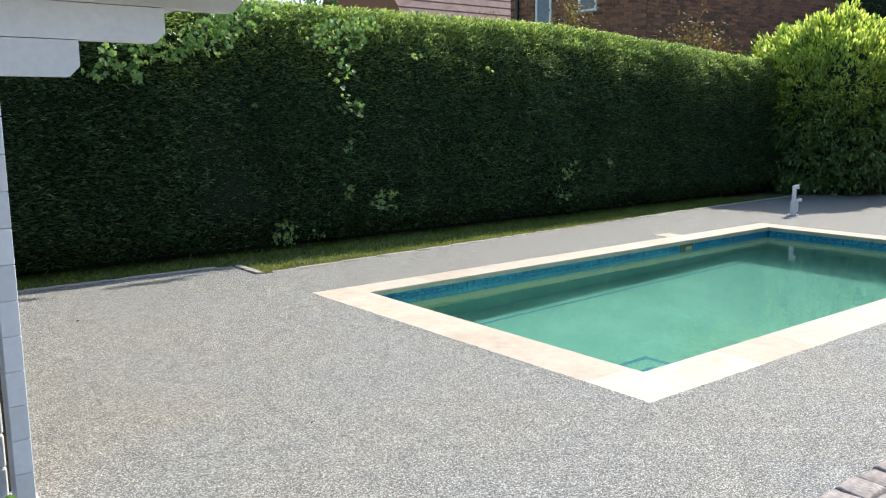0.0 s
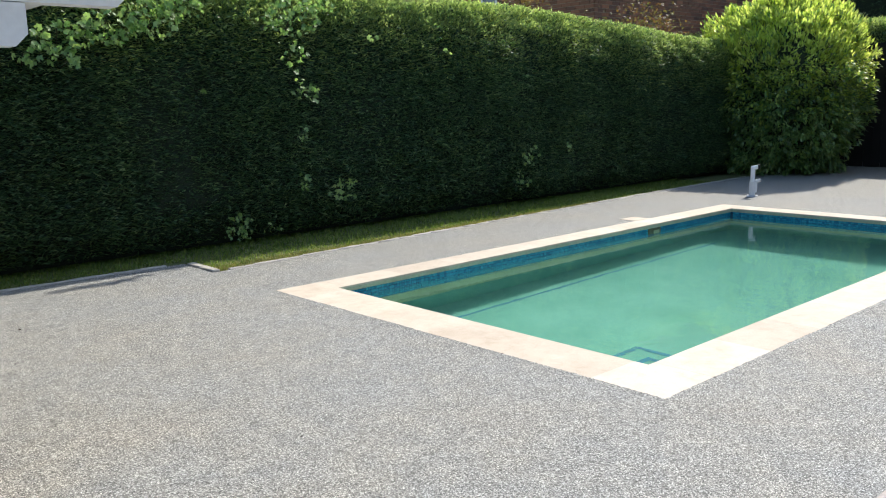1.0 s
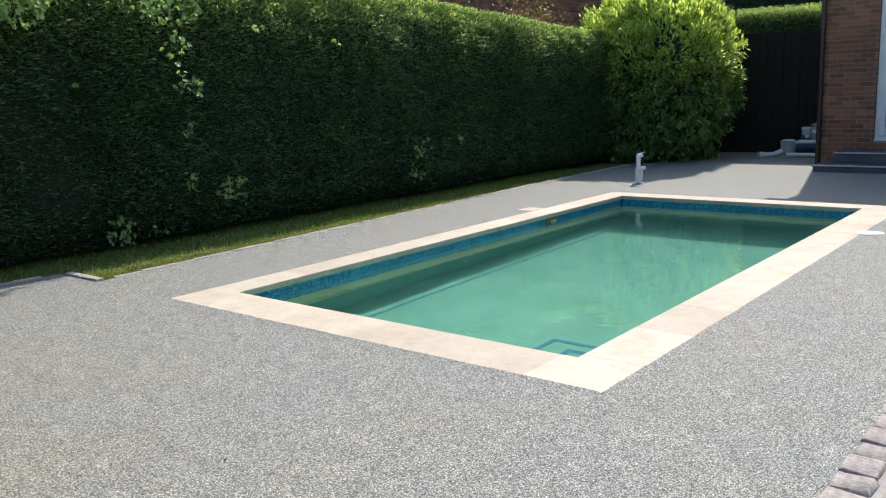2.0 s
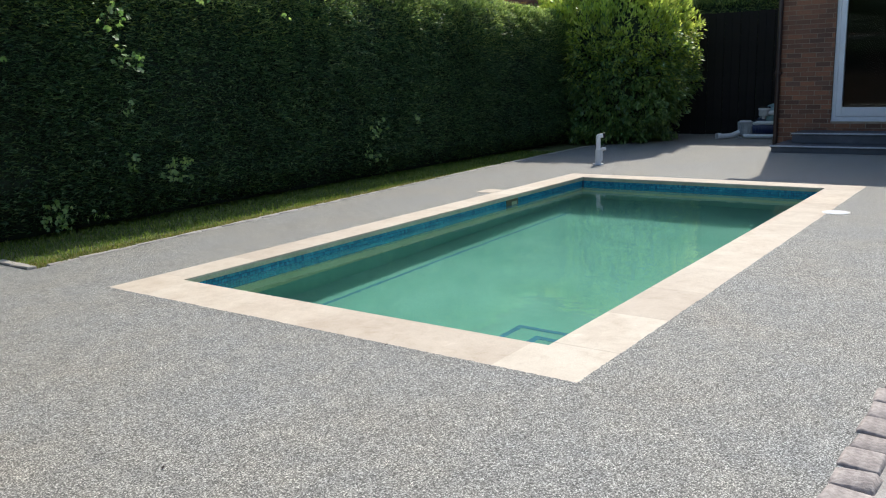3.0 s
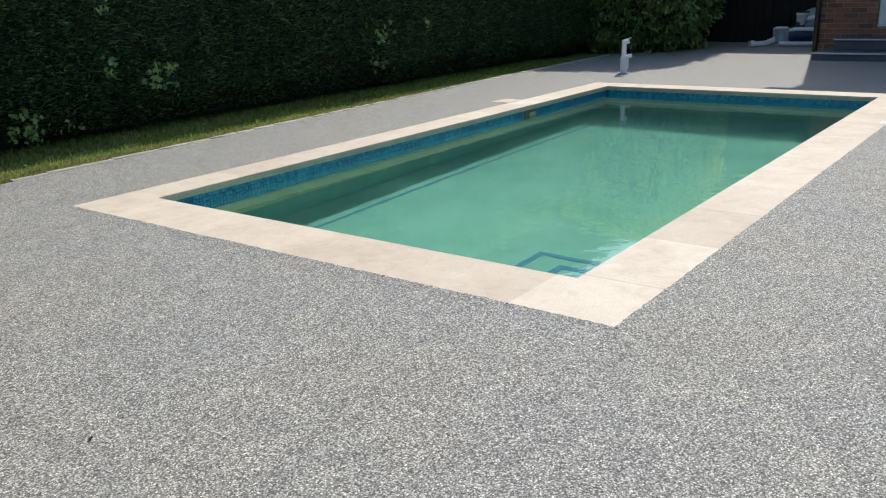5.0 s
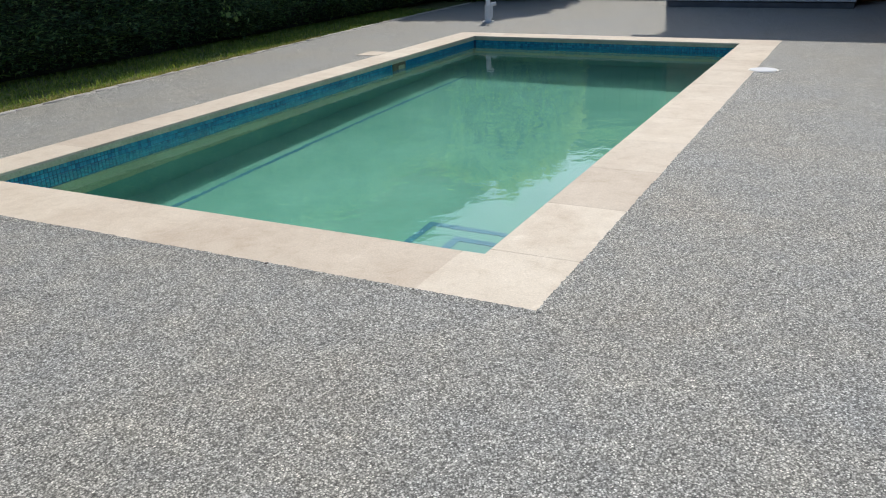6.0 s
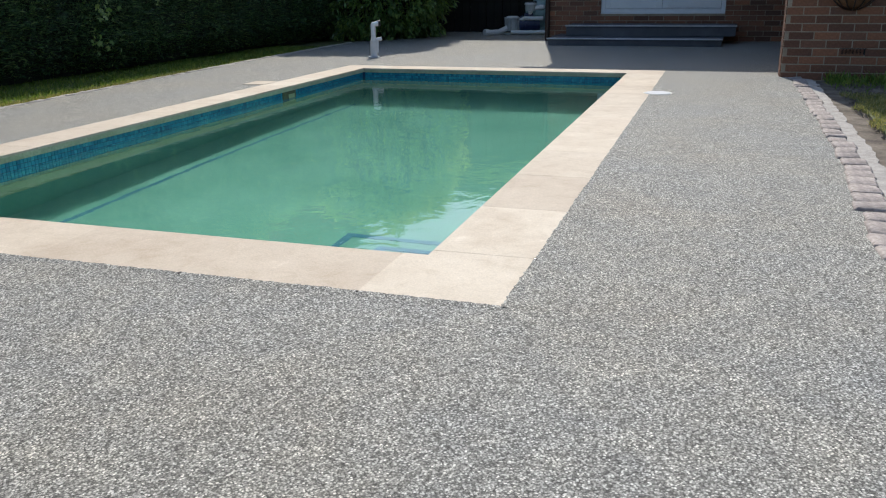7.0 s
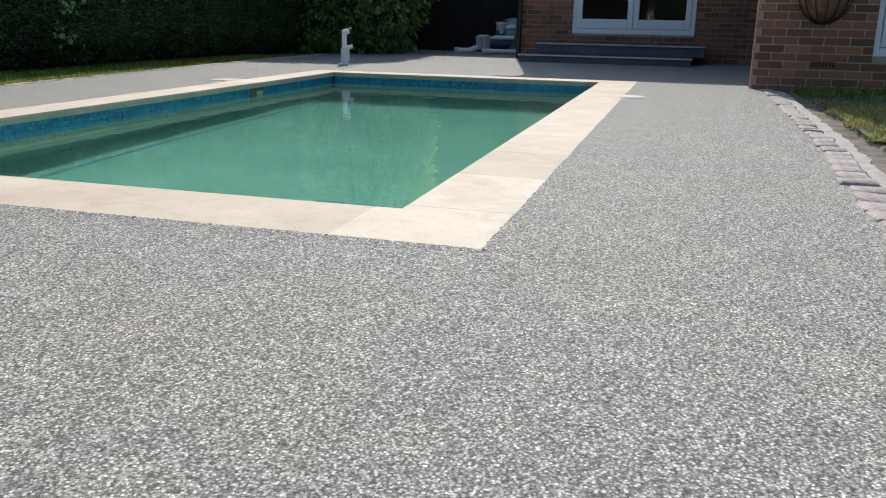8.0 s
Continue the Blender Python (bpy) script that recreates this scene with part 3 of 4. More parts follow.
house = thing("brick_house", (10.4, -0.2, 0), "brown-red brick house with white french doors and a projecting wing", "house")
EAVE = 3.42
DY0, DY1, DZ0, DZ1 = -0.47, 1.19, 0.385, 2.46
WX = 5.86
# rear wall in four blocks round the door opening
rear = part("wall", boxed(10.295, 10.56, DY1, 1.97, -0.04, EAVE), M_BRICK_MORTAR, house)
rear2 = part("wall", boxed(10.295, 10.56, -1.62, DY0, -0.04, EAVE), M_BRICK_MORTAR, house)
part("wall", boxed(10.295, 10.56, DY0, DY1, -0.04, DZ0 - 0.02), M_BRICK_MORTAR, house)
part("wall", boxed(10.295, 10.56, DY0, DY1, DZ1, EAVE), M_BRICK_MORTAR, house)
part("wall", boxed(10.56, 17.0, 1.72, 1.97, -0.04, EAVE), M_BRICK_MORTAR, house)
part("wall", boxed(16.75, 17.0, -6.0, 1.72, -0.04, EAVE), M_BRICK_MORTAR, house)
WH = 2.35
WY0, WY1, WZ0, WZ1 = -3.4, -1.88, 0.32, 1.5
wing = part("wing_wall", boxed(WX - 0.011, WX + 0.26, WY1, -0.97, -0.04, WH), M_BRICK_MORTAR, house)
part("wing_wall", boxed(WX - 0.011, WX + 0.26, -6.0, WY0, -0.04, WH), M_BRICK_MORTAR, house)
part("wing_wall", boxed(WX - 0.011, WX + 0.26, WY0, WY1, -0.04, WZ0 - 0.02), M_BRICK_MORTAR, house)
part("wing_wall", boxed(WX - 0.011, WX + 0.26, WY0, WY1, WZ1, WH), M_BRICK_MORTAR, house)
part("wing_wall", boxed(WX + 0.26, 10.29, -1.62, -1.38, -0.04, WH), M_BRICK_MORTAR, house)
part("wing_wall", boxed(WX + 0.26, 16.75, -6.0, -5.75, -0.04, WH), M_BRICK_MORTAR, house)
part("wing_roof", boxed(WX - 0.06, 10.28, -6.1, -0.93, WH, WH + 0.12, bevel=0.01), M_ROOFTILE, house, "flat felted roof of the wing")
part("roof", boxed(9.98, 17.3, -6.3, 1.99, EAVE, EAVE + 0.14, bevel=0.02), M_ROOFTILE, house, "tiled roof edge")
roof = bmesh.new()
ridge = [roof.verts.new(p) for p in ((9.98, -6.3, EAVE + 0.141), (17.3, -6.3, EAVE + 0.141), (17.3, 1.99, EAVE + 0.141), (9.98, 1.99, EAVE + 0.141), (13.6, -3.5, EAVE + 1.9), (13.6, -0.8, EAVE + 1.9))]
for q in ((0, 1, 4), (1, 2, 5, 4), (2, 3, 5), (3, 0, 4, 5)):
    roof.faces.new([ridge[i] for i in q])
part("roof", roof, M_ROOFTILE, house, "low hipped tile roof")
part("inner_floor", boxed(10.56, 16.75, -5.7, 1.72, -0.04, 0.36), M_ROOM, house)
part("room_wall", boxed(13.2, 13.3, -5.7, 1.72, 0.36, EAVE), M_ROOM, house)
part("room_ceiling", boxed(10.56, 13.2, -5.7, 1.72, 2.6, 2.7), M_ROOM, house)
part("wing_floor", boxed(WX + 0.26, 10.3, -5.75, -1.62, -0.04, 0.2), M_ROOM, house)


def glazed(host_name, axis_x, y0, y1, z0, z1, leaves, parent):
    """White plastic frame with glazed leaves in a wall that faces the low x side."""
    d = part(host_name, boxed(axis_x - 0.03, axis_x + 0.06, y0 - 0.03, y1 + 0.03, z0 - 0.045, z0, bevel=0.006), M_WHITE, parent, "white plastic frame and sill")
    w = 0.055
    part("frame", boxed(axis_x, axis_x + 0.06, y0, y0 + w, z0, z1, bevel=0.004), M_WHITE, d)
    part("frame", boxed(axis_x, axis_x + 0.06, y1 - w, y1, z0, z1, bevel=0.004), M_WHITE, d)
    part("frame", boxed(axis_x, axis_x + 0.06, y0 + w, y1 - w, z1 - w, z1, bevel=0.004), M_WHITE, d)
    part("frame", boxed(axis_x, axis_x + 0.06, y0 + w, y1 - w, z0, z0 + 0.05, bevel=0.004), M_WHITE, d)
    a0, a1 = y0 + w, y1 - w
    step = (a1 - a0) / leaves
    for i in range(leaves):
        b0, b1 = a0 + i * step + 0.003, a0 + (i + 1) * step - 0.003
        bm = bmesh.new()
        s = 0.075
        q0, q1 = z0 + 0.052, z1 - w - 0.003
        box(bm, axis_x - 0.012, axis_x + 0.05, b0, b0 + s, q0, q1, bevel=0.005)
        box(bm, axis_x - 0.012, axis_x + 0.05, b1 - s, b1, q0, q1, bevel=0.005)
        box(bm, axis_x - 0.011, axis_x + 0.049, b0 + s, b1 - s, q0, q0 + 0.125, bevel=0.005)
        box(bm, axis_x - 0.011, axis_x + 0.049, b0 + s, b1 - s, q1 - s, q1, bevel=0.005)
        part("sash", bm, M_WHITE, d)
        g = part("pane", boxed(axis_x + 0.012, axis_x + 0.03, b0 + s, b1 - s, q0 + 0.125, q1 - s), M_GLASS, d, "dark reflecting glass")
        g.visible_shadow = False
    return d


door = glazed("french_door", 10.33, DY0, DY1, DZ0, DZ1, 2, house)
bm = bmesh.new()
tube(bm, (10.31, 0.30, 1.38), (10.27, 0.30, 1.38), 0.012, n=10)
box(bm, 10.262, 10.28, 0.30, 0.42, 1.368, 1.392, bevel=0.004)
box(bm, 10.31, 10.32, 0.285, 0.315, 1.27, 1.49, bevel=0.004)
part("handle", bm, M_WHITE, door, "white lever handle")
glazed("wing_window", WX + 0.05, WY0, WY1, WZ0, WZ1, 2, house)

# drainpipe
bm = tube(bmesh.new(), (10.24, 1.93, -0.0), (10.24, 1.93, EAVE), 0.034)
pipe = part("drainpipe", bm, M_PIPE, house, "dark brown plastic drainpipe", smooth=False)
for z in (1.07, 2.9):
    part("collar", tube(bmesh.new(), (10.24, 1.93, z - 0.035), (10.24, 1.93, z + 0.035), 0.042), M_PIPE, pipe)
    part("bracket", boxed(10.20, 10.31, 1.88, 1.98, z - 0.012, z + 0.012, bevel=0.003), M_PIPE, pipe)
part("gutter", boxed(9.86, 9.98, -6.3, 2.22, EAVE + 0.02, EAVE + 0.10, bevel=0.02), M_PIPE, house, "dark brown gutter")

# air brick
bm = boxed(WX - 0.012, WX - 0.002, -1.62, -1.41, 0.185, 0.245, bevel=0.003)
vent = part("air_brick", bm, M_PIPE, house, "dark slotted air brick")
for i in range(7):
    y = -1.60 + i * 0.027
    part("slot", boxed(WX - 0.015, WX - 0.0125, y, y + 0.014, 0.195, 0.235), M_IRON, vent)

# doorsteps
steps = thing("doorsteps", (9.8, 0.6, 0), "slate-grey painted concrete doorsteps below the french doors", "steps")
for x0, y0, y1, z0, z1 in ((9.28, -0.46, 1.73, 0.0, 0.095), (9.74, -0.62, 1.57, 0.097, 0.235)):
    s = part("step", boxed(x0, 10.308, y0, y1, z0, z1 - 0.025, bevel=0.004), M_STEP, steps)
    part("tread", boxed(x0 - 0.02, 10.308, y0 - 0.015, y1 + 0.015, z1 - 0.024, z1, bevel=0.006), M_STEP, s)
    # pale strip paints the sky's sheen along the step edge
    part("nosing", boxed(x0 - 0.024, x0 + 0.02, y0 - 0.012, y1 + 0.012, z1 - 0.014, z1 + 0.004, bevel=0.002), M_NOSING, s, "nosing coloured pale for its sky sheen")


# ---- standpipe, lids, pump ----
def standpipe():
    x, y = 7.17, 3.335
    s = thing("standpipe", (x, y, 0), "white plastic pipe stub with elbow standing on the deck", "standpipe")
    part("base_plate", tube(bmesh.new(), (x, y, 0.0), (x, y, 0.012), 0.075, 0.07, 20), M_PUMP, s)
    part("lower_pipe", tube(bmesh.new(), (x, y, 0.012), (x, y, 0.19), 0.040, n=20), M_WHITE, s)
    part("upper_pipe", bend(bmesh.new(), [(x, y, 0.19), (x, y, 0.365), (x + 0.03, y - 0.05, 0.375)], 0.028), M_WHITE, s)
    part("cap", tube(bmesh.new(), (x + 0.03, y - 0.05, 0.375), (x + 0.043, y - 0.072, 0.378), 0.034, n=16), M_IRON, s, "dark rubber end cap")
    part("side_branch", bend(bmesh.new(), [(x + 0.02, y - 0.03, 0.05), (x + 0.02, y - 0.03, 0.195), (x + 0.05, y - 0.08, 0.205)], 0.022), M_WHITE, s)


standpipe()
lid = thing("round_lid", (4.5, -0.05, 0.0), "round white plastic access lid in the gravel", "lid")
part("rim", tube(bmesh.new(), (4.5, -0.05, 0.0), (4.5, -0.05, 0.004), 0.106, n=36), M_LID, lid)
part("cover", tube(bmesh.new(), (4.5, -0.05, 0.004), (4.5, -0.05, 0.007), 0.095, 0.092, n=36), M_WHITE, lid)
pad = thing("skimmer_lid", (4.52, 3.33, 0), "cream square skimmer lid behind the coping", "lid")
part("cover", boxed(4.40, 4.64, 3.202, 3.40, 0.0, 0.004, bevel=0.002), M_COPING, pad)
sk = part("skimmer", boxed(4.24, 4.46, IY1 - 0.02, IY1 - 0.0065, -0.13, -0.042, bevel=0.003), M_SKIM, pool, "dark brownish skimmer mouth")
part("flap", boxed(4.33, 4.43, IY1 - 0.024, IY1 - 0.021, -0.115, -0.065), M_BAND, sk, "weathered skimmer flap")


def pump_set():
    x, y = 11.75, 2.66
    p = thing("pool_pump", (x, y, 0), "pool pump with ribbed strainer, teal filter and white pipes", "pump")
    part("base_plate", boxed(x - 0.20, x + 0.22, y - 0.42, y + 0.24, 0.0, 0.02, bevel=0.006), M_PUMP, p)
    body = part("pump_body", tube(bmesh.new(), (x, y + 0.02, 0.16), (x + 0.05, y - 0.30, 0.16), 0.115, n=22), M_NAVYPL, p, "dark blue pump motor")
    for k in range(6):
        a = 0.1 + 0.15 * k
        q = (x + 0.05 * a, y + 0.02 - 0.32 * a, 0.16)
        part("cooling_fin", tube(bmesh.new(), q, (q[0] + 0.003, q[1] - 0.016, 0.16), 0.128, n=22), M_NAVYPL, body)
    part("terminal_box", boxed(x - 0.06, x + 0.08, y - 0.20, y - 0.06, 0.27, 0.33, bevel=0.01), M_NAVYPL, body)
    # strainer pot, a ribbed drum lying towards the deck
    c = Vector((x - 0.06, y + 0.13, 0.0))
    pot = part("strainer", tube(bmesh.new(), c + Vector((0, 0, 0.06)), c + Vector((0, 0, 0.25)), 0.10, 0.11, 24), M_PUMP, p, "pale grey ribbed strainer pot")
    for k in range(12):
        a = k * math.tau / 12
        d = Vector((math.cos(a), math.sin(a), 0))
        part("rib", tube(bmesh.new(), c + d * 0.108 + Vector((0, 0, 0.05)), c + d * 0.118 + Vector((0, 0, 0.24)), 0.013, n=8), M_PUMP, pot)
    part("clamp_ring", tube(bmesh.new(), c + Vector((0, 0, 0.24)), c + Vector((0, 0, 0.265)), 0.128, n=24), M_PUMP, pot)
    part("pot_lid", tube(bmesh.new(), c + Vector((0, 0, 0.265)), c + Vector((0, 0, 0.285)), 0.105, 0.085, 24), M_WHITE, pot)
    # filter tank: a squat ball on a foot with a seam and a valve
    t = Vector((x + 0.22, y - 0.30, 0.0))
    bm = bmesh.new()
    bmesh.ops.create_uvsphere(bm, u_segments=28, v_segments=16, radius=1.0, matrix=Matrix.LocRotScale(t + Vector((0, 0, 0.31)), None, (0.27, 0.27, 0.25)))
    tank = part("filter", bm, M_TEAL, p, "pale teal round filter tank", smooth=True)
    part("foot", tube(bmesh.new(), t, t + Vector((0, 0, 0.13)), 0.20, 0.16, 24), M_TEAL, tank)
    part("seam", tube(bmesh.new(), t + Vector((0, 0, 0.295)), t + Vector((0, 0, 0.325)), 0.285, n=28), M_TEAL, tank)
    v = Vector((x - 0.04, y - 0.16, 0.0))
    part("valve", tube(bmesh.new(), v + Vector((0, 0, 0.36)), v + Vector((0, 0, 0.46)), 0.085, n=18), M_PUMP, p)
    part("valve_cap", tube(bmesh.new(), v + Vector((0, 0, 0.46)), v + Vector((0, 0, 0.49)), 0.10, 0.09, n=18), M_WHITE, p)
    part("valve_handle", boxed(v.x - 0.015, v.x + 0.015, v.y - 0.10, v.y + 0.06, 0.49, 0.515, bevel=0.006), M_IRON, p)
    part("pipe", bend(bmesh.new(), [v + Vector((0, 0, 0.31)), v + Vector((0, 0, 0.40)), v + Vector((0, -0.2, 0.42)), t + Vector((-0.1, 0.1, 0.43))], 0.034), M_WHITE, p)
    part("pipe", bend(bmesh.new(), [c + Vector((0.03, -0.08, 0.20)), v + Vector((-0.06, 0.08, 0.25)), v + Vector((-0.06, -0.22, 0.25))], 0.032), M_WHITE, p)
    part("pipe", bend(bmesh.new(), [(x - 0.42, y + 0.46, 0.04), (x - 0.26, y + 0.30, 0.045), (x - 0.12, y + 0.20, 0.10)], 0.042), M_WHITE, p)
    part("pipe_end", tube(bmesh.new(), (x - 0.45, y + 0.49, 0.042), (x - 0.40, y + 0.44, 0.042), 0.055, n=18), M_WHITE, p)
    part("pipe", bend(bmesh.new(), [(x - 0.24, y + 0.10, 0.04), (x - 0.24, y - 0.15, 0.04), (x - 0.20, y - 0.45, 0.04)], 0.034), M_WHITE, p)


pump_set()


# ---- wall basket ----
def basket():
    y, z = -1.465, 0.83
    b = thing("wall_basket", (WX - 0.1, y, 0.5), "half-round iron wall basket lined with brown coir", "basket")
    bm = bmesh.new()
    bmesh.ops.create_uvsphere(bm, u_segments=28, v_segments=16, radius=1)
    bmesh.ops.bisect_plane(bm, geom=bm.verts[:] + bm.edges[:] + bm.faces[:], plane_co=(0, 0, 0), plane_no=(1, 0, 0), clear_outer=True)
    bmesh.ops.bisect_plane(bm, geom=bm.verts[:] + bm.edges[:] + bm.faces[:], plane_co=(0, 0, 0), plane_no=(0, 0, 1), clear_outer=True)
    bmesh.ops.holes_fill(bm, edges=bm.edges)
    for w in bm.verts:
        k = 1 + 0.05 * noise.noise(w.co * 5)
        w.co = Vector((WX - 0.004 + w.co.x * 0.17 * k, y + w.co.y * 0.21 * k, z + w.co.z * 0.27 * k))
    part("liner", bm, M_COIR, b, "brown coir liner")
    for i in range(7):
        a = radians(-78 + i * 26)
        pts = []
        for j in range(7):
            e = radians(j * 15)
            pts.append((WX - 0.006 - 0.18 * math.cos(a) * math.cos(e), y + 0.222 * math.sin(a) * math.cos(e), z - 0.283 * math.sin(e)))
        part("bar", bend(bmesh.new(), pts, 0.006, 6), M_PIPE, b)
    pts = [(WX - 0.006 - 0.185 * math.cos(radians(a)), y + 0.228 * math.sin(radians(a)), z) for a in range(-90, 91, 15)]
    part("rim", bend(bmesh.new(), pts, 0.008, 6), M_PIPE, b)


basket()


# ---- log cabin corner ----
def cabin():
    c = thing("garden_cabin", (-3.5, 1.6, 0), "pale painted timber log cabin with stepped log ends", "cabin")
    h = 0.12
    y0 = 0.65
    # stacked ends of the side wall's logs
    for i in range(12):
        part("log_end", boxed(-2.56, -2.50, y0, y0 + 0.09, 0.03 + i * h, 0.03 + (i + 1) * h - 0.0015, bevel=0.0025), M_LOG, c)
        part("side_log", boxed(-2.60, -2.51, y0 + 0.165, 3.6, 0.03 + i * h, 0.03 + (i + 1) * h - 0.003, bevel=0.006), M_BARK, c, "brown stained side log")
    # front wall logs, set back beside the corner
    for i in range(12):
        part("log", boxed(-5.5, -2.565, y0 + 0.10, y0 + 0.16, 0.03 + i * h, 0.03 + (i + 1) * h - 0.003, bevel=0.006), M_LOG, c)
    part("base_board", boxed(-5.5, -2.48, y0 - 0.01, 3.6, -0.05, 0.029), M_LOG, c)
    for x1, z in ((-2.25, 1.478), (-1.955, 1.60), (-1.66, 1.722)):
        ch = 0.035
        bm = bmesh.new()
        out = [(-5.5, z), (x1 - ch, z), (x1, z + ch), (x1, z + h - 0.0008), (-5.5, z + h - 0.0008)]
        lo = [bm.verts.new((x, y0 - 0.005, q)) for x, q in out]
        hi = [bm.verts.new((x, y0 + 0.06, q)) for x, q in out]
        bm.faces.new(lo)
        bm.faces.new(list(reversed(hi)))
        for i in range(5):
            bm.faces.new((lo[i], hi[i], hi[(i + 1) % 5], lo[(i + 1) % 5]))
        bmesh.ops.recalc_face_normals(bm, faces=bm.faces)
        part("eaves_log", bm, M_LOG, c)
    part("roof_board", boxed(-5.7, -1.50, 0.45, 3.9, 1.845, 1.87), M_LOG, c)
    part("fascia", boxed(-5.7, -1.50, 0.42, 0.45, 1.775, 1.90, bevel=0.004), M_WHITE, c, "white fascia board")
    part("roof_felt", boxed(-5.72, -1.48, 0.41, 3.92, 1.902, 1.915), M_ROOFTILE, c, "mineral roofing felt")
    part("door_post", boxed(-2.70, -2.64, y0 + 0.02, y0 + 0.098, 0.03, 1.47, bevel=0.005), M_BARK, c, "brown timber door post")


cabin()


# ---- background: fence, hedge, neighbours ----
fence = thing("dark_fence", (12.32, 3.5, 0), "board fence coloured near-black for the deep passage shade", "fence")
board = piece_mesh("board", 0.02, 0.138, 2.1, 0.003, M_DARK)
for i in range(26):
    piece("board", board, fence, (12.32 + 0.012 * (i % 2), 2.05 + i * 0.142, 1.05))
back = hedge("back_hedge", -2.9, 2.9, 0.0, 2.56, 1.2, 50000, "tall dark evergreen hedge behind the side passage", 21)
back.matrix_basis = pose(13.12, 5.0, 0, 0, 0, -90)
tall = hedge("tall_hedge", -7.0, 7.0, 0.0, 4.3, 1.6, 50000, "taller sunlit evergreen hedge farther back", 33)
tall.matrix_basis = pose(18.0, 5.5, 0, 0, 0, -90)



def brick_block(name, x0, x1, y0, y1, z1, label, windows=(), rows_from=2.0):
    """A neighbour's house: brick faces towards the garden, with white windows."""
    h = thing(name, (x0, y0, 0), label, "house")
    wall = part("wall", boxed(x0, x1, y0, y1, -0.05, z1), M_BRICK_MORTAR, h)
    brick_wall(wall, name, "y", y0 - 0.002, x0, x1, rows_from, z1, [], (0, 0, 0), -1)
    brick_wall(wall, name, "x", x0 - 0.002, y0, y1, rows_from, z1, [(a, b2, c, d) for a, b2, c, d in windows], (0, 0, 0), -1)
    for a, b2, c, d in windows:
        w = part("window", boxed(x0 - 0.05, x0 - 0.005, a - 0.02, b2 + 0.02, c - 0.05, c, bevel=0.004), M_WHITE, h, "white window with sill")
        for p0, p1 in ((a, a + 0.06), (b2 - 0.06, b2)):
            part("frame", boxed(x0 - 0.03, x0 - 0.004, p0, p1, c, d, bevel=0.003), M_WHITE, w)
        part("frame", boxed(x0 - 0.03, x0 - 0.004, a + 0.06, b2 - 0.06, d - 0.06, d, bevel=0.003), M_WHITE, w)
        part("pane", boxed(x0 - 0.012, x0 - 0.004, a + 0.06, b2 - 0.06, c, d - 0.06), M_SKYPANE, w, "pane reflecting the sky")
    return h


M_SKYPANE = worn("reflecting_pane", (0.10, 0.13, 0.15), (0.16, 0.19, 0.21), 2.0, 0.05, 20.0, 0.0)
nb = brick_block("neighbour_house", 10.2, 19.0, 8.2, 12.0, 5.2, "neighbour's brown brick house rising behind the hedge", [(9.45, 9.95, 3.42, 4.6), (10.72, 11.2, 2.4, 4.6)])
part("drainpipe", tube(bmesh.new(), (10.14, 11.75, 0), (10.14, 11.75, 5.2), 0.04), M_PIPE, nb)
part("roof", boxed(9.9, 19.3, 7.9, 12.3, 5.2, 5.35, bevel=0.02), M_ROOFTILE, nb)


def tiled_house(x0, x1, y0, y1, eave, ridge, label):
    """A far house with a pitched tiled roof of separate courses."""
    h = thing("tiled_house", (x0, y0, 0), label, "house")
    part("wall", boxed(x0 + 0.3, x1 - 0.3, y0 + 0.3, y1 - 0.3, -0.05, eave), M_BRICK_STUFF, h)
    n = 16
    bm = bmesh.new()
    for i in range(n):
        for flip in (0, 1):
            ya, za = i / n, eave + (ridge - eave) * i / n
            yb, zb = (i + 1) / n, eave + (ridge - eave) * (i + 1) / n
            mid = (y0 + y1) / 2
            p, q = (y0 + (mid - y0) * ya, y0 + (mid - y0) * yb) if not flip else (y1 - (y1 - mid) * ya, y1 - (y1 - mid) * yb)
            lift = 0.03
            vs = [bm.verts.new(c) for c in ((x0, p, za + lift), (x1, p, za + lift), (x1, q, zb), (x0, q, zb), (x0, p, za), (x1, p, za))]
            bm.faces.new(vs[:4])
            bm.faces.new((vs[0], vs[4], vs[5], vs[1]))
    bmesh.ops.remove_doubles(bm, verts=bm.verts, dist=0.001)
    part("roof", bm, M_ROOFTILE, h, "weathered brown roof tiles")
    for x in (x0 + 0.3, x1 - 0.3):
        g = bmesh.new()
        g.faces.new([g.verts.new(c) for c in ((x, y0 + 0.3, eave), (x, y1 - 0.3, eave), (x, (y0 + y1) / 2, ridge - 0.15))])
        part("gable", g, M_BRICK_STUFF, h)
    return h


far = tiled_house(9.4, 17.0, 14.6, 20.0, 3.1, 6.6, "far brick house with a pinkish-brown tiled roof")
part("chimney", boxed(12.3, 12.9, 17.0, 17.6, 5.0, 7.6, bevel=0.02), M_BRICK_STUFF, far)
tiled_house(16.2, 18.4, 27.5, 32.0, 3.6, 5.75, "small distant house with a brown tiled roof")


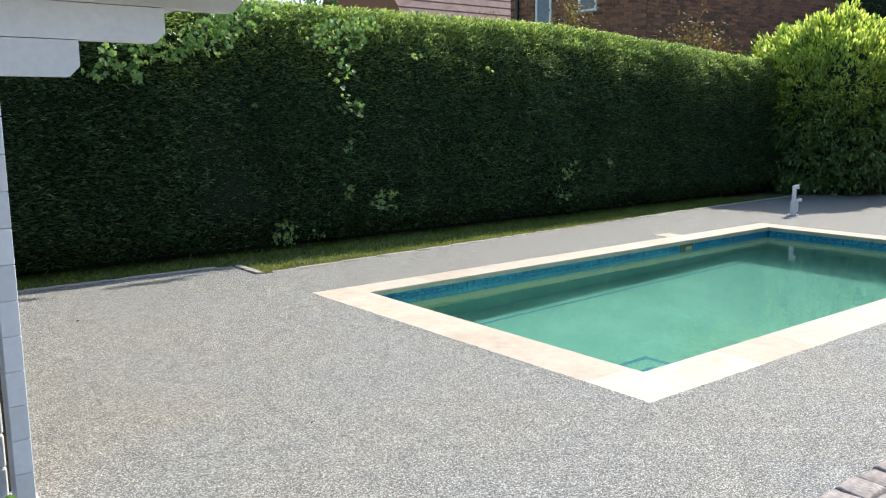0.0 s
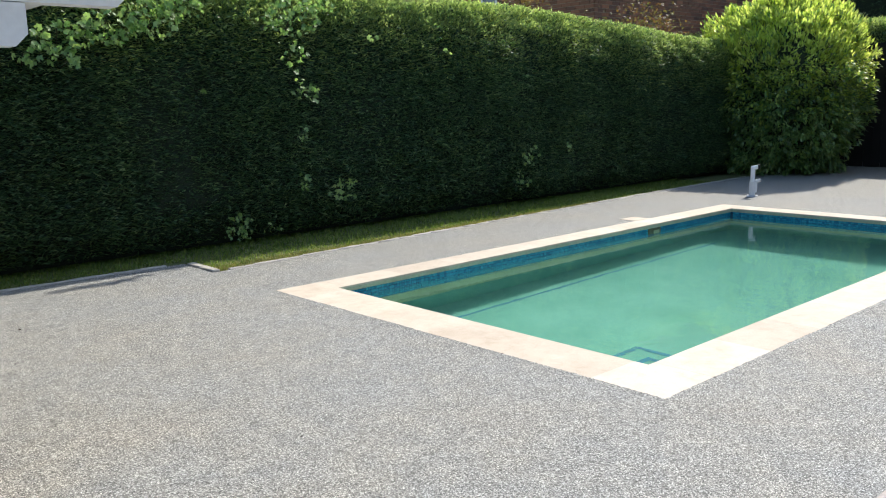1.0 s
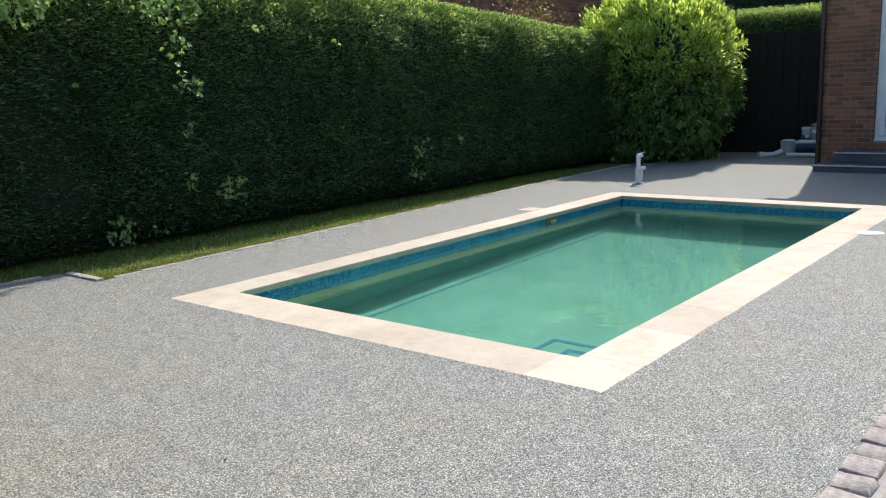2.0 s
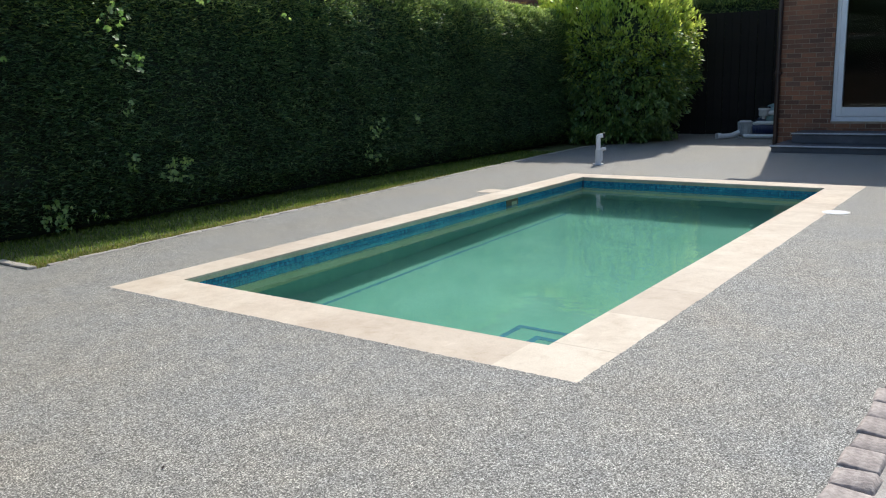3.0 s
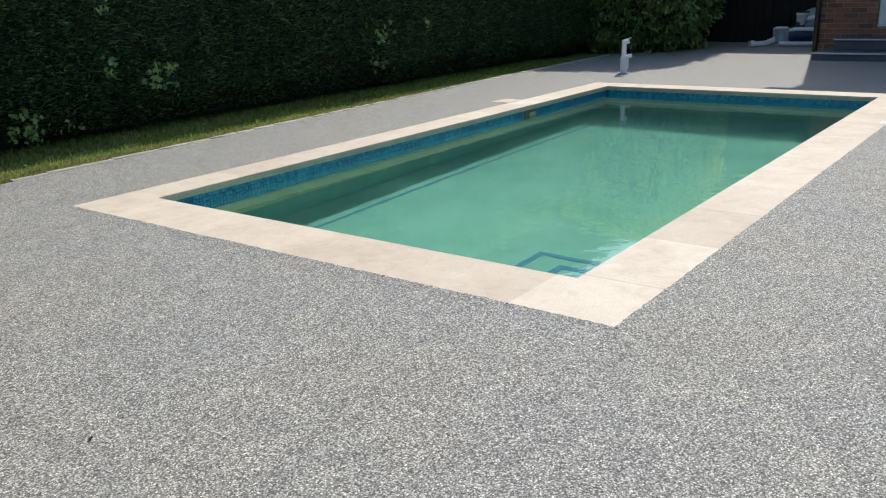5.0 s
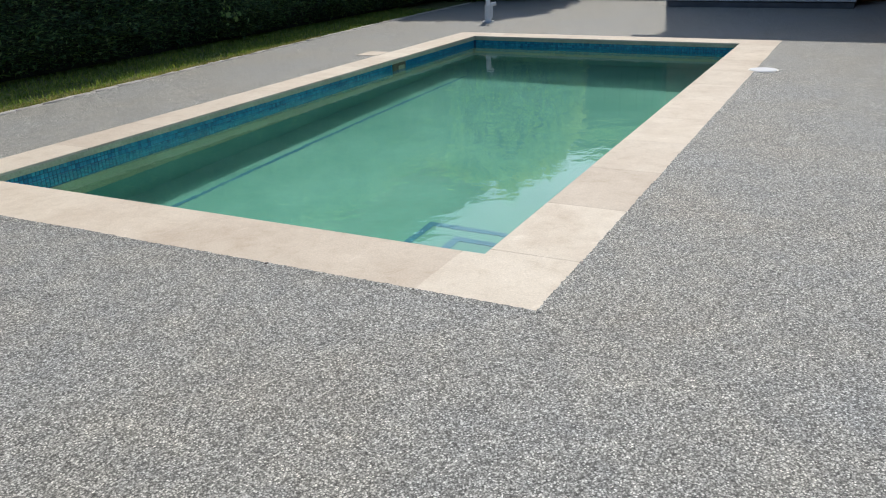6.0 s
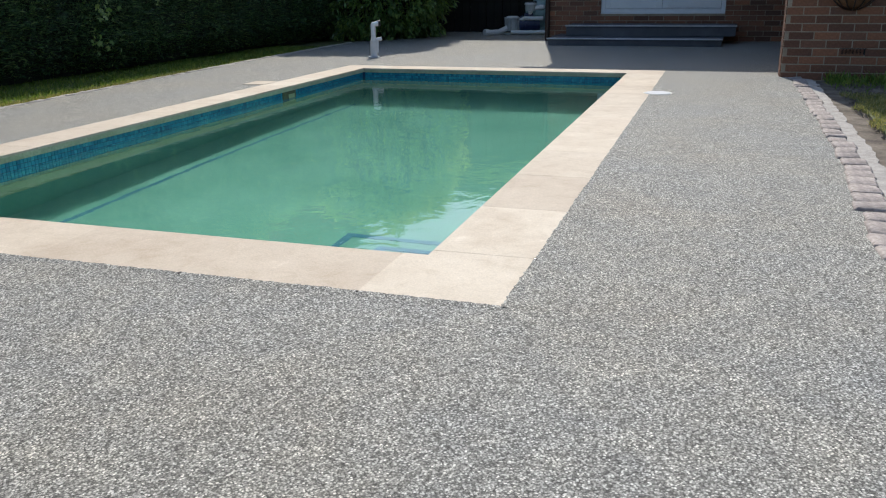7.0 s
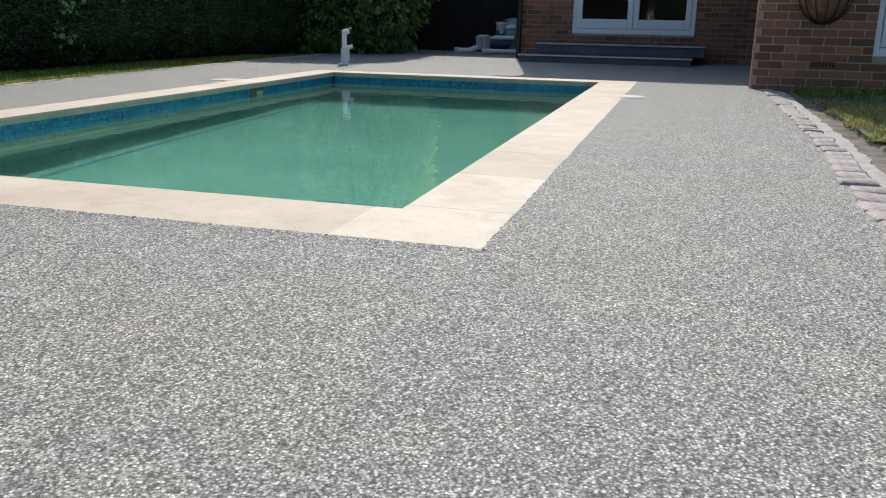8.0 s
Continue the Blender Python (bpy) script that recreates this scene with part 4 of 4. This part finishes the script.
def shrub(name, x, y, low, high, radius, count, leaf, material, label, category, seed, gaps=0.55):
    """A tapered trunk, limbs and a broken crown of small leaves in clumps."""
    t = thing(name, (x, y, 0), label, category)
    rng = np.random.default_rng(seed)
    part("trunk", tube(bmesh.new(), (x, y, -0.05), (x, y, low + 0.2), 0.05 * radius + 0.02, 0.02, 8), M_BARK, t)
    clumps = []
    for i in range(int(26 * radius + 10)):
        q = rng.normal(0, 1, 3)
        q /= np.linalg.norm(q)
        c = np.array((x, y, (low + high) / 2)) + q * np.array((radius, radius, (high - low) / 2)) * rng.uniform(0.35, 1.0)
        clumps.append(c)
        if i < 14:
            part("limb", tube(bmesh.new(), (x, y, low), tuple(c), 0.014, 0.004, 6), M_BARK, t)
    n = count // len(clumps)
    pts = np.concatenate([c + rng.normal(0, 0.16 * radius + 0.03, (n, 3)) for c in clumps])
    nrm = rng.normal(0, 1, (len(pts), 3)) + np.array([0, 0, 0.6])
    v, f = leaf_cloud(rng, pts, nrm, leaf, leaf * 0.5, 0.1, 0.4, 0.15)
    raw("crown", v, f, material, t, "", "stuff")


shrub("garden_tree", 2.9, 8.6, 1.7, 3.15, 0.85, 5200, 0.07, M_TREE, "light-green garden tree behind the hedge", "tree", 5)
shrub("garden_tree", -1.0, 9.5, 1.9, 3.4, 0.9, 4200, 0.08, M_TREE, "light-green garden tree behind the hedge", "tree", 6)
shrub("garden_tree", 5.6, 9.5, 1.9, 3.0, 0.35, 600, 0.07, M_TREE, "slender young tree between the houses", "tree", 12)
shrub("russet_shrub", 6.5, 6.75, 1.6, 3.10, 0.60, 2000, 0.06, M_RUST, "loose russet-leaved shrub poking over the hedge", "shrub", 8)
shrub("russet_shrub", 8.9, 6.6, 1.6, 2.85, 0.85, 3000, 0.06, M_RUST, "loose russet-leaved shrub poking over the hedge", "shrub", 9)
shrub("russet_shrub", 5.2, 6.9, 1.6, 2.78, 0.35, 500, 0.06, M_RUST, "loose russet-leaved shrub poking over the hedge", "shrub", 10)


# the garden goes on behind the walk; unseen far hedges added to cut ambient light
for name, outline in (("unseen_garden_hedge", [(-13, -12), (-12, -12), (-12, 9), (-13, 9)]), ("unseen_garden_hedge", [(-12, -13), (6, -13), (6, -12), (-12, -12)])):
    bm = prism(outline, -0.05, 3.6)
    bmesh.ops.subdivide_edges(bm, edges=bm.edges, cuts=14, use_grid_fill=True)
    for w in bm.verts:
        w.co += Vector((noise.noise(w.co * 1.7), noise.noise(w.co * 1.7 + Vector((5, 0, 0))), 0.5 * noise.noise(w.co * 1.1))) * 0.25
    h = thing(name, (outline[0][0], outline[0][1], 0), "unseen hedge added round the garden to cut light from behind", "hedge")
    part("foliage", bm, M_HEDGE, h)


# ---- climbing leaves on the hedge ----
def lobed_leaf(size, seed):
    """A folded five-lobed leaf that faces the low y side."""
    rng = random.Random(seed)
    bm = bmesh.new()
    mid = bm.verts.new((0, 0, 0))
    ring = []
    for i in range(11):
        a = radians(-150 + i * 30) + math.pi / 2
        r = size * (0.62 if i % 2 == 0 else 0.34) * (1.15 if i == 5 else 1.0) * rng.uniform(0.85, 1.1)
        if i % 2 == 1:
            r = size * rng.uniform(0.48, 0.60) if i in (1, 3, 5, 7, 9) else r
        else:
            r = size * rng.uniform(0.38, 0.46)
        ring.append(bm.verts.new((r * math.cos(a), -0.12 * r + rng.uniform(-0.1, 0.1) * r, r * math.sin(a))))
    for p, q in zip(ring, ring[1:]):
        bm.faces.new((mid, p, q))
    data = bpy.data.meshes.new("leaf")
    bm.to_mesh(data)
    bm.free()
    data.materials.append(M_IVY)
    return data


LEAVES = [lobed_leaf(0.049, i) for i in range(5)]


def climber(name, spots, label, seed, y=4.97):
    """Sprigs of lobed leaves; each spot is x, z, reach across, reach up, count, scale."""
    rng = random.Random(seed)
    c = thing(name, (spots[0][0], y, spots[0][1]), label, "climber")
    for x, z, rx, rz, count, scale in spots:
        stem = tube(bmesh.new(), (x, y + 0.12, z - rz * 0.8), (x + rng.uniform(-0.03, 0.03), y - 0.01, z + rz * 0.6), 0.004, 0.002, 6)
        part("stem", stem, M_BARK, c)
        for _ in range(count):
            a, r = rng.uniform(0, 6.283), math.sqrt(rng.uniform(0, 1))
            p = (x + rx * r * math.cos(a), y - rng.uniform(-0.02, 0.09), z + rz * r * math.sin(a))
            k = scale * rng.uniform(0.65, 1.2)
            piece("leaf", LEAVES[rng.randrange(5)], c, p, (rng.uniform(-75, 35), rng.uniform(-70, 70), rng.uniform(-65, 65)), (k, k, k))


climber("climbing_vine", [(-0.98, 1.70, 0.10, 0.07, 14, 1.1), (-0.72, 1.84, 0.24, 0.13, 75, 1.1), (-0.34, 1.94, 0.24, 0.14, 95, 1.1), (0.02, 2.02, 0.26, 0.15, 110, 1.1), (0.24, 2.16, 0.26, 0.14, 95, 1.1), (0.48, 2.30, 0.28, 0.09, 60, 1.0), (-0.70, 1.66, 0.12, 0.05, 10, 1.1)], "bright green climbing vine spilling over the hedge top", 1, 4.93)
climber("climbing_vine", [(1.36, 2.10, 0.30, 0.17, 120, 1.0), (1.64, 2.22, 0.18, 0.10, 45, 1.0), (1.12, 2.05, 0.12, 0.08, 18, 0.9), (1.36, 1.76, 0.14, 0.12, 26, 1.0), (1.38, 1.56, 0.06, 0.08, 7, 1.0), (1.50, 1.40, 0.16, 0.09, 17, 1.2), (1.42, 1.02, 0.07, 0.05, 5, 1.1), (2.3, 1.95, 0.05, 0.04, 3, 1.0), (3.3, 1.85, 0.06, 0.05, 4, 0.9)], "bright green climbing vine trailing down the hedge face", 2, 4.93)
climber("vine_sprig", [(1.88, 0.46, 0.16, 0.11, 26, 1.1), (1.40, 0.56, 0.09, 0.08, 12, 1.0)], "lobed green vine sprig growing out of the hedge", 3)
climber("vine_sprig", [(0.71, 0.20, 0.12, 0.15, 52, 0.85), (1.06, 0.16, 0.12, 0.06, 12, 0.6)], "leafy green sapling at the foot of the hedge", 4, 5.0)
climber("vine_sprig", [(4.70, 0.62, 0.10, 0.13, 18, 1.0), (4.55, 0.33, 0.13, 0.11, 16, 0.9), (5.43, 0.68, 0.07, 0.07, 6, 0.9)], "pale green vine sprig growing out of the hedge", 5)
climber("vine_sprig", [(0.45, 1.45, 0.03, 0.03, 2, 1.0)], "single green vine leaf on the hedge face", 6, 5.02)
climber("vine_sprig", [(-2.62, 0.06, 0.06, 0.07, 9, 0.8)], "small yellow-green weed at the cabin corner", 7, 0.56)


# ---- pieces: coping, mosaic, setts, edging, bricks ----
def coping():
    """Cream slabs round the pool, each with a rounded inner edge."""
    def slab(x0, x1, y0, y1, seed):
        rng = random.Random(seed)
        g = 0.0006
        bm = boxed(x0 + g, x1 - g, y0 + g, y1 - g, -0.036, 0.0025 + rng.uniform(-0.0002, 0.0003), bevel=0.003, seg=2)
        part("coping_slab", bm, M_COPING, pool, smooth=False)
    part("bedding", boxed(0.012, OX - 0.012, 0.012, IY0, -0.037, 0.0018), M_COPING, pool)
    part("bedding", boxed(0.012, OX - 0.012, IY1, OY - 0.012, -0.037, 0.0018), M_COPING, pool)
    part("bedding", boxed(0.012, IX0, IY0, IY1, -0.037, 0.0018), M_COPING, pool)
    part("bedding", boxed(IX1, OX - 0.012, IY0, IY1, -0.037, 0.0018), M_COPING, pool)
    lip = 0.020
    edges_x = [0.408 + 0.567 * i for i in range(10)] + [OX - 0.36]
    edges_x = [e for e in edges_x if e < 5.6] + [OX - 0.36]
    k = 0
    for a, b2 in zip(edges_x, edges_x[1:]):
        slab(a, b2, 0.0, IY0 + lip, k)
        slab(a, b2, IY1 - lip, OY, k + 50)
        k += 1
    ys = [0.412 + 0.565 * i for i in range(5)] + [IY1 - 0.10]
    for a, b2 in zip(ys, ys[1:]):
        slab(0.0, IX0 + lip, a, b2, k)
        slab(IX1 - lip, OX, a, b2, k + 50)
        k += 1
    # L-shaped corner slabs
    x0, x1, y0, y1 = 0.0, OX, 0.0, OY
    for sx, sy, cx, cy, ix, iy, ex, ey in ((1, 1, x0, y0, IX0 + lip, IY0 + lip, 0.408, 0.412), (1, -1, x0, y1, IX0 + lip, IY1 - lip, 0.408, IY1 - 0.10), (-1, 1, x1, y0, IX1 - lip, IY0 + lip, OX - 0.36, 0.412), (-1, -1, x1, y1, IX1 - lip, IY1 - lip, OX - 0.36, IY1 - 0.10)):
        g = 0.0006
        out = [(cx, cy), (ex - sx * g, cy), (ex - sx * g, iy), (ix, iy), (ix, ey - sy * g), (cx, ey - sy * g)]
        bm = prism(out, -0.036, 0.0025)
        bmesh.ops.bevel(bm, geom=[e for e in bm.edges if all(v.co.z > 0 for v in e.verts)], offset=0.0018, segments=1, affect="EDGES")
        part("coping_slab", bm, M_COPING, pool)


coping()
lip = 0.020
# cream stone edge, its olive tint standing for green bounce from the water
for x0, x1, y0, y1 in ((IX0 + lip, IX1 - lip, IY1 - lip - 0.003, IY1 - lip), (IX1 - lip - 0.003, IX1 - lip, IY0 + lip, IY1 - lip - 0.003), (IX0 + lip, IX1 - lip - 0.003, IY0 + lip, IY0 + lip + 0.003), (IX0 + lip, IX0 + lip + 0.003, IY0 + lip + 0.003, IY1 - lip - 0.003)):
    part("coping_nose", boxed(x0, x1, y0, y1, -0.038, -0.010), M_NOSE, pool, "inner edge of the coping, tinted olive for light off the water")


def ragged_edge():
    """Resin and grains that lap unevenly onto the outer edge of the coping."""
    rng = random.Random(8)
    vs, fs = [], []
    for x0, y0, x1, y1, nx, ny in ((0, 0, OX, 0, 0, 1), (0, OY, OX, OY, 0, -1), (0, 0, 0, OY, 1, 0), (OX, 0, OX, OY, -1, 0)):
        steps = int(max(abs(x1 - x0), abs(y1 - y0)) / 0.012)
        for i in range(steps + 1):
            a = i / steps
            px, py = x0 + (x1 - x0) * a, y0 + (y1 - y0) * a
            w = 0.0045 + 0.005 * noise.noise((px * 3, py * 3, 0)) + rng.uniform(-0.003, 0.004)
            k = len(vs)
            vs += [(px - nx * 0.024, py - ny * 0.024, 0.0004), (px + nx * w, py + ny * w, 0.0031)]
            if i:
                fs.append((k - 2, k, k + 1, k - 1))
    raw("gravel_lip", vs, fs, M_GRAVEL, pool, "ragged gravel lip against the coping", "stuff")


ragged_edge()


def mosaic():
    s, p = 0.0215, 0.0245
    data = piece_mesh("tile", s, 0.006, s, 0.002, M_TILE)
    rows = [-0.0515 - p * r for r in range(9)]
    vs, fs = [], []
    q = s / 2

    def loose(x, y, z, along_x):
        i = len(vs)
        hx, hy = (q, 0.004) if along_x else (0.004, q)
        for dx in (-hx, hx):
            for dy in (-hy, hy):
                for dz in (-q, q):
                    vs.append((x + dx, y + dy, z + dz))
        fs.extend([(i, i + 1, i + 3, i + 2), (i + 4, i + 6, i + 7, i + 5), (i, i + 4, i + 5, i + 1), (i + 2, i + 3, i + 7, i + 6), (i + 1, i + 5, i + 7, i + 3)])

    for c in range(int((IX1 - IX0) / p) - 1):
        x = IX0 + 0.015 + p * c
        if 4.23 < x < 4.47:
            continue
        for r, z in enumerate(rows):
            if c < 33:
                piece("tile", data, pool, (x, IY1 - 0.008, z))
            else:
                loose(x, IY1 - 0.008, z, True)
            loose(x, IY0 + 0.008, z, True)
    for c in range(int((IY1 - IY0) / p) - 1):
        y = IY0 + 0.022 + p * c
        for z in rows:
            loose(IX1 - 0.008, y, z, False)
            loose(IX0 + 0.008, y, z, False)
    raw("mosaic_band", vs, fs, M_TILE_STUFF, pool, "blue glass mosaic waterline", "stuff")


mosaic()

kerb = thing("sett_kerb", (2.4, -1.08, 0), "kerb of tumbled grey-brown stone setts beside the deck", "kerb", kind="structure")
setts = [piece_mesh("sett", 0.150, 0.138, 0.08, 0.018, M_SETT, 0.005, i, 2) for i in range(7)]
for data in setts:
    data.polygons.foreach_set("use_smooth", [True] * len(data.polygons))
rng = random.Random(4)


def bend_in(x):
    """How far the kerb swings away from the pool, and how much narrower its setts lie."""
    a = min(1.0, max(0.0, (x - 0.6) / 2.1))
    return a * a * (3 - 2 * a)


x = -2.6
while x < 5.72:
    w = rng.uniform(0.86, 1.14)
    k = bend_in(x)
    piece("sett", setts[rng.randrange(7)], kerb, (x + 0.0745 * w, -1.05 - 0.048 * k + rng.uniform(-0.010, 0.010), -0.031 + rng.uniform(-0.003, 0.002)), (rng.uniform(-2.5, 2.5), rng.uniform(-1.5, 1.5), rng.uniform(-4, 4) - 2.5 * (0.05 < k < 0.95)), (w, rng.uniform(0.90, 1.06) * (1 - 0.22 * k), 1))
    x += 0.1475 * w
part("mortar_haunch", prism([(-9, -1.0), (5.8, -1.0), (5.8, -1.19), (-9, -1.19)], -0.05, -0.008), M_MORTAR, kerb, "rough mortar under the setts")
edge = [(0.72 + 0.06 * i, -1.165 - 0.055 * bend_in(0.72 + 0.06 * i) + 0.035 * noise.noise((0.5 * i, 3, 0)) + 0.02 * noise.noise((2.3 * i, 1, 0))) for i in range(84)]
bm = prism([(5.76, -1.128), (0.72, -1.128)] + edge, -0.05, -0.003)
bmesh.ops.triangulate(bm, faces=[g for g in bm.faces if len(g.verts) > 4])
part("mortar_fillet", bm, M_MORTAR, kerb, "pale crumbly mortar fillet")

rr = np.random.default_rng(19)
n = 1500
wx = 5.84 - np.abs(rr.normal(0, 0.28, n))
wy = -1.32 - rr.uniform(0, 2.0, n)
c = np.stack([wx, wy, np.full(n, -0.03)], 1)
v, f = leaf_cloud(rr, c, np.tile(np.array([[0, 0, 1.0]]), (n, 1)), 0.09, 0.012, 0.0, 0.5, 0.3)
raw("wall_weeds", v, f, M_GRASS, None, "tufts of weeds along the foot of the brick wall", "stuff", "weeds")

rr = np.random.default_rng(15)
vs, fs = [], []
for k in range(900):
    x = rr.uniform(0.8, 5.7)
    y = -1.34 - abs(rr.normal(0, 0.22))
    s = rr.uniform(0.006, 0.022)
    base = len(vs)
    for dx, dy, dz in ((1, 0, 0), (0, 1, 0), (-1, 0, 0), (0, -1, 0), (0, 0, 0.8), (0, 0, -0.6)):
        vs.append((x + dx * s * rr.uniform(0.6, 1.2), y + dy * s * rr.uniform(0.6, 1.2), -0.024 + dz * s))
    fs += [(base + a, base + c, base + 4) for a, c in ((0, 1), (1, 2), (2, 3), (3, 0))]
raw("rubble", vs, fs, M_SOIL, None, "loose dry soil crumbs and small stones by the kerb", "stuff", "rubble")

edging = thing("stone_edging", (3, 4.4, 0), "pale stone edging between deck and lawn strip", "edging", kind="structure")
stones = [piece_mesh("stone", 0.24, 0.046, 0.06, 0.006, M_EDGE, 0.0025, 30 + i) for i in range(4)]
x = 0.17
while x < 9.5:
    slope = math.degrees(math.atan(0.062 if x < 6.9 else 0.03))
    w = rng.uniform(0.75, 1.2)
    piece("stone", stones[rng.randrange(4)], edging, (x + 0.1185 * w, kerb_y(x + 0.1185 * w) + 0.024, -0.0225 + rng.uniform(-0.0015, 0.0015)), (0, 0, slope + rng.uniform(-0.8, 0.8)), (w, 1, 1))
    x += 0.237 * w
x = -0.12
while x > -4.5:
    w = rng.uniform(0.75, 1.1)
    piece("stone", stones[rng.randrange(4)], edging, (x - 0.1185 * w, 4.725 - 0.01 * x, -0.0225 + rng.uniform(-0.0015, 0.0015)), (0, 0, rng.uniform(-1, 1)), (w, 1, 1))
    x -= 0.237 * w
for y in (4.27, 4.50):
    piece("stone", stones[0], edging, (0.055, y + 0.02, -0.014), (0, 0, 90 + rng.uniform(-2, 2)), (0.95, 1.5, 1))

brick_wall(rear, "rear", "x", 10.305, -1.37, 1.97, 0.0, EAVE, [(DY0, DY1, DZ0 - 0.02, DZ1)], (-2, 3, 1.4), -1, 0.89)
brick_wall(wing, "wing", "x", WX, -6.0, -0.97, -0.03, WH, [(WY0, WY1, WZ0 - 0.02, WZ1), ], (-2.6, 0, 1.25), -1, 0.89)
brick_wall(house, "side", "y", -0.979, WX + 0.02, WX + 0.26, -0.03, WH, [], (0, 0, 0), 1, 0.89)
brick_wall(house, "side", "y", -1.378, WX + 0.27, 10.28, -0.03, WH, [], (0, 0, 0), 1, 0.89)

# ---- fallen leaves and crumbs on the paving ----
def fallen_leaf(x, y, size, turn, z=0.0):
    """A curled dry leaf lying on its side."""
    bm = bmesh.new()
    rows = []
    for i in range(5):
        a = i / 4
        half = 0.34 * size * math.sin(math.pi * (0.08 + 0.86 * a))
        lift = size * 0.35 * (a - 0.5) ** 2
        rows.append([bm.verts.new((size * (a - 0.5), k * half, z + 0.0015 + lift + (0.18 * size if k else 0.0) * abs(k))) for k in (-1, 0, 1)])
    for p, q in zip(rows, rows[1:]):
        for k in range(2):
            bm.faces.new((p[k], q[k], q[k + 1], p[k + 1]))
    bmesh.ops.rotate(bm, verts=bm.verts, cent=(0, 0, 0), matrix=Matrix.Rotation(radians(turn), 3, "Z"))
    bmesh.ops.translate(bm, verts=bm.verts, vec=(x, y, 0))
    leaf = part("dry_leaf", bm, M_BARK, None, "")
    tagged(leaf, "small curled dark brown leaf lying on gravel", "leaf")


def joint_chip(x, y, size):
    """A dark chipped hole in the mortar at the end of a coping joint."""
    bm = bmesh.new()
    bmesh.ops.create_icosphere(bm, subdivisions=1, radius=1.0)
    for w in bm.verts:
        w.co = Vector((x + w.co.x * size, y + w.co.y * size * 0.6, 0.003 + w.co.z * 0.0025)) + 0.2 * size * Vector((noise.noise(w.co * 3), noise.noise(w.co * 3 + Vector((4, 0, 0))), 0))
    part("joint_chip", bm, M_PIPE, pool, "dark chip in the joint")


for jx, jy, size in ((0.409, 0.002, 0.013), (0.985, 0.0, 0.007), (0.0, 0.977, 0.010), (0.0, 0.41, 0.006), (1.50, 0.0, 0.006)):
    joint_chip(jx, jy, size)
for lx, ly, size, turn in ((-1.344, 0.796, 0.017, 30), (-1.63, 3.43, 0.026, 110)):
    fallen_leaf(lx, ly, size, turn)
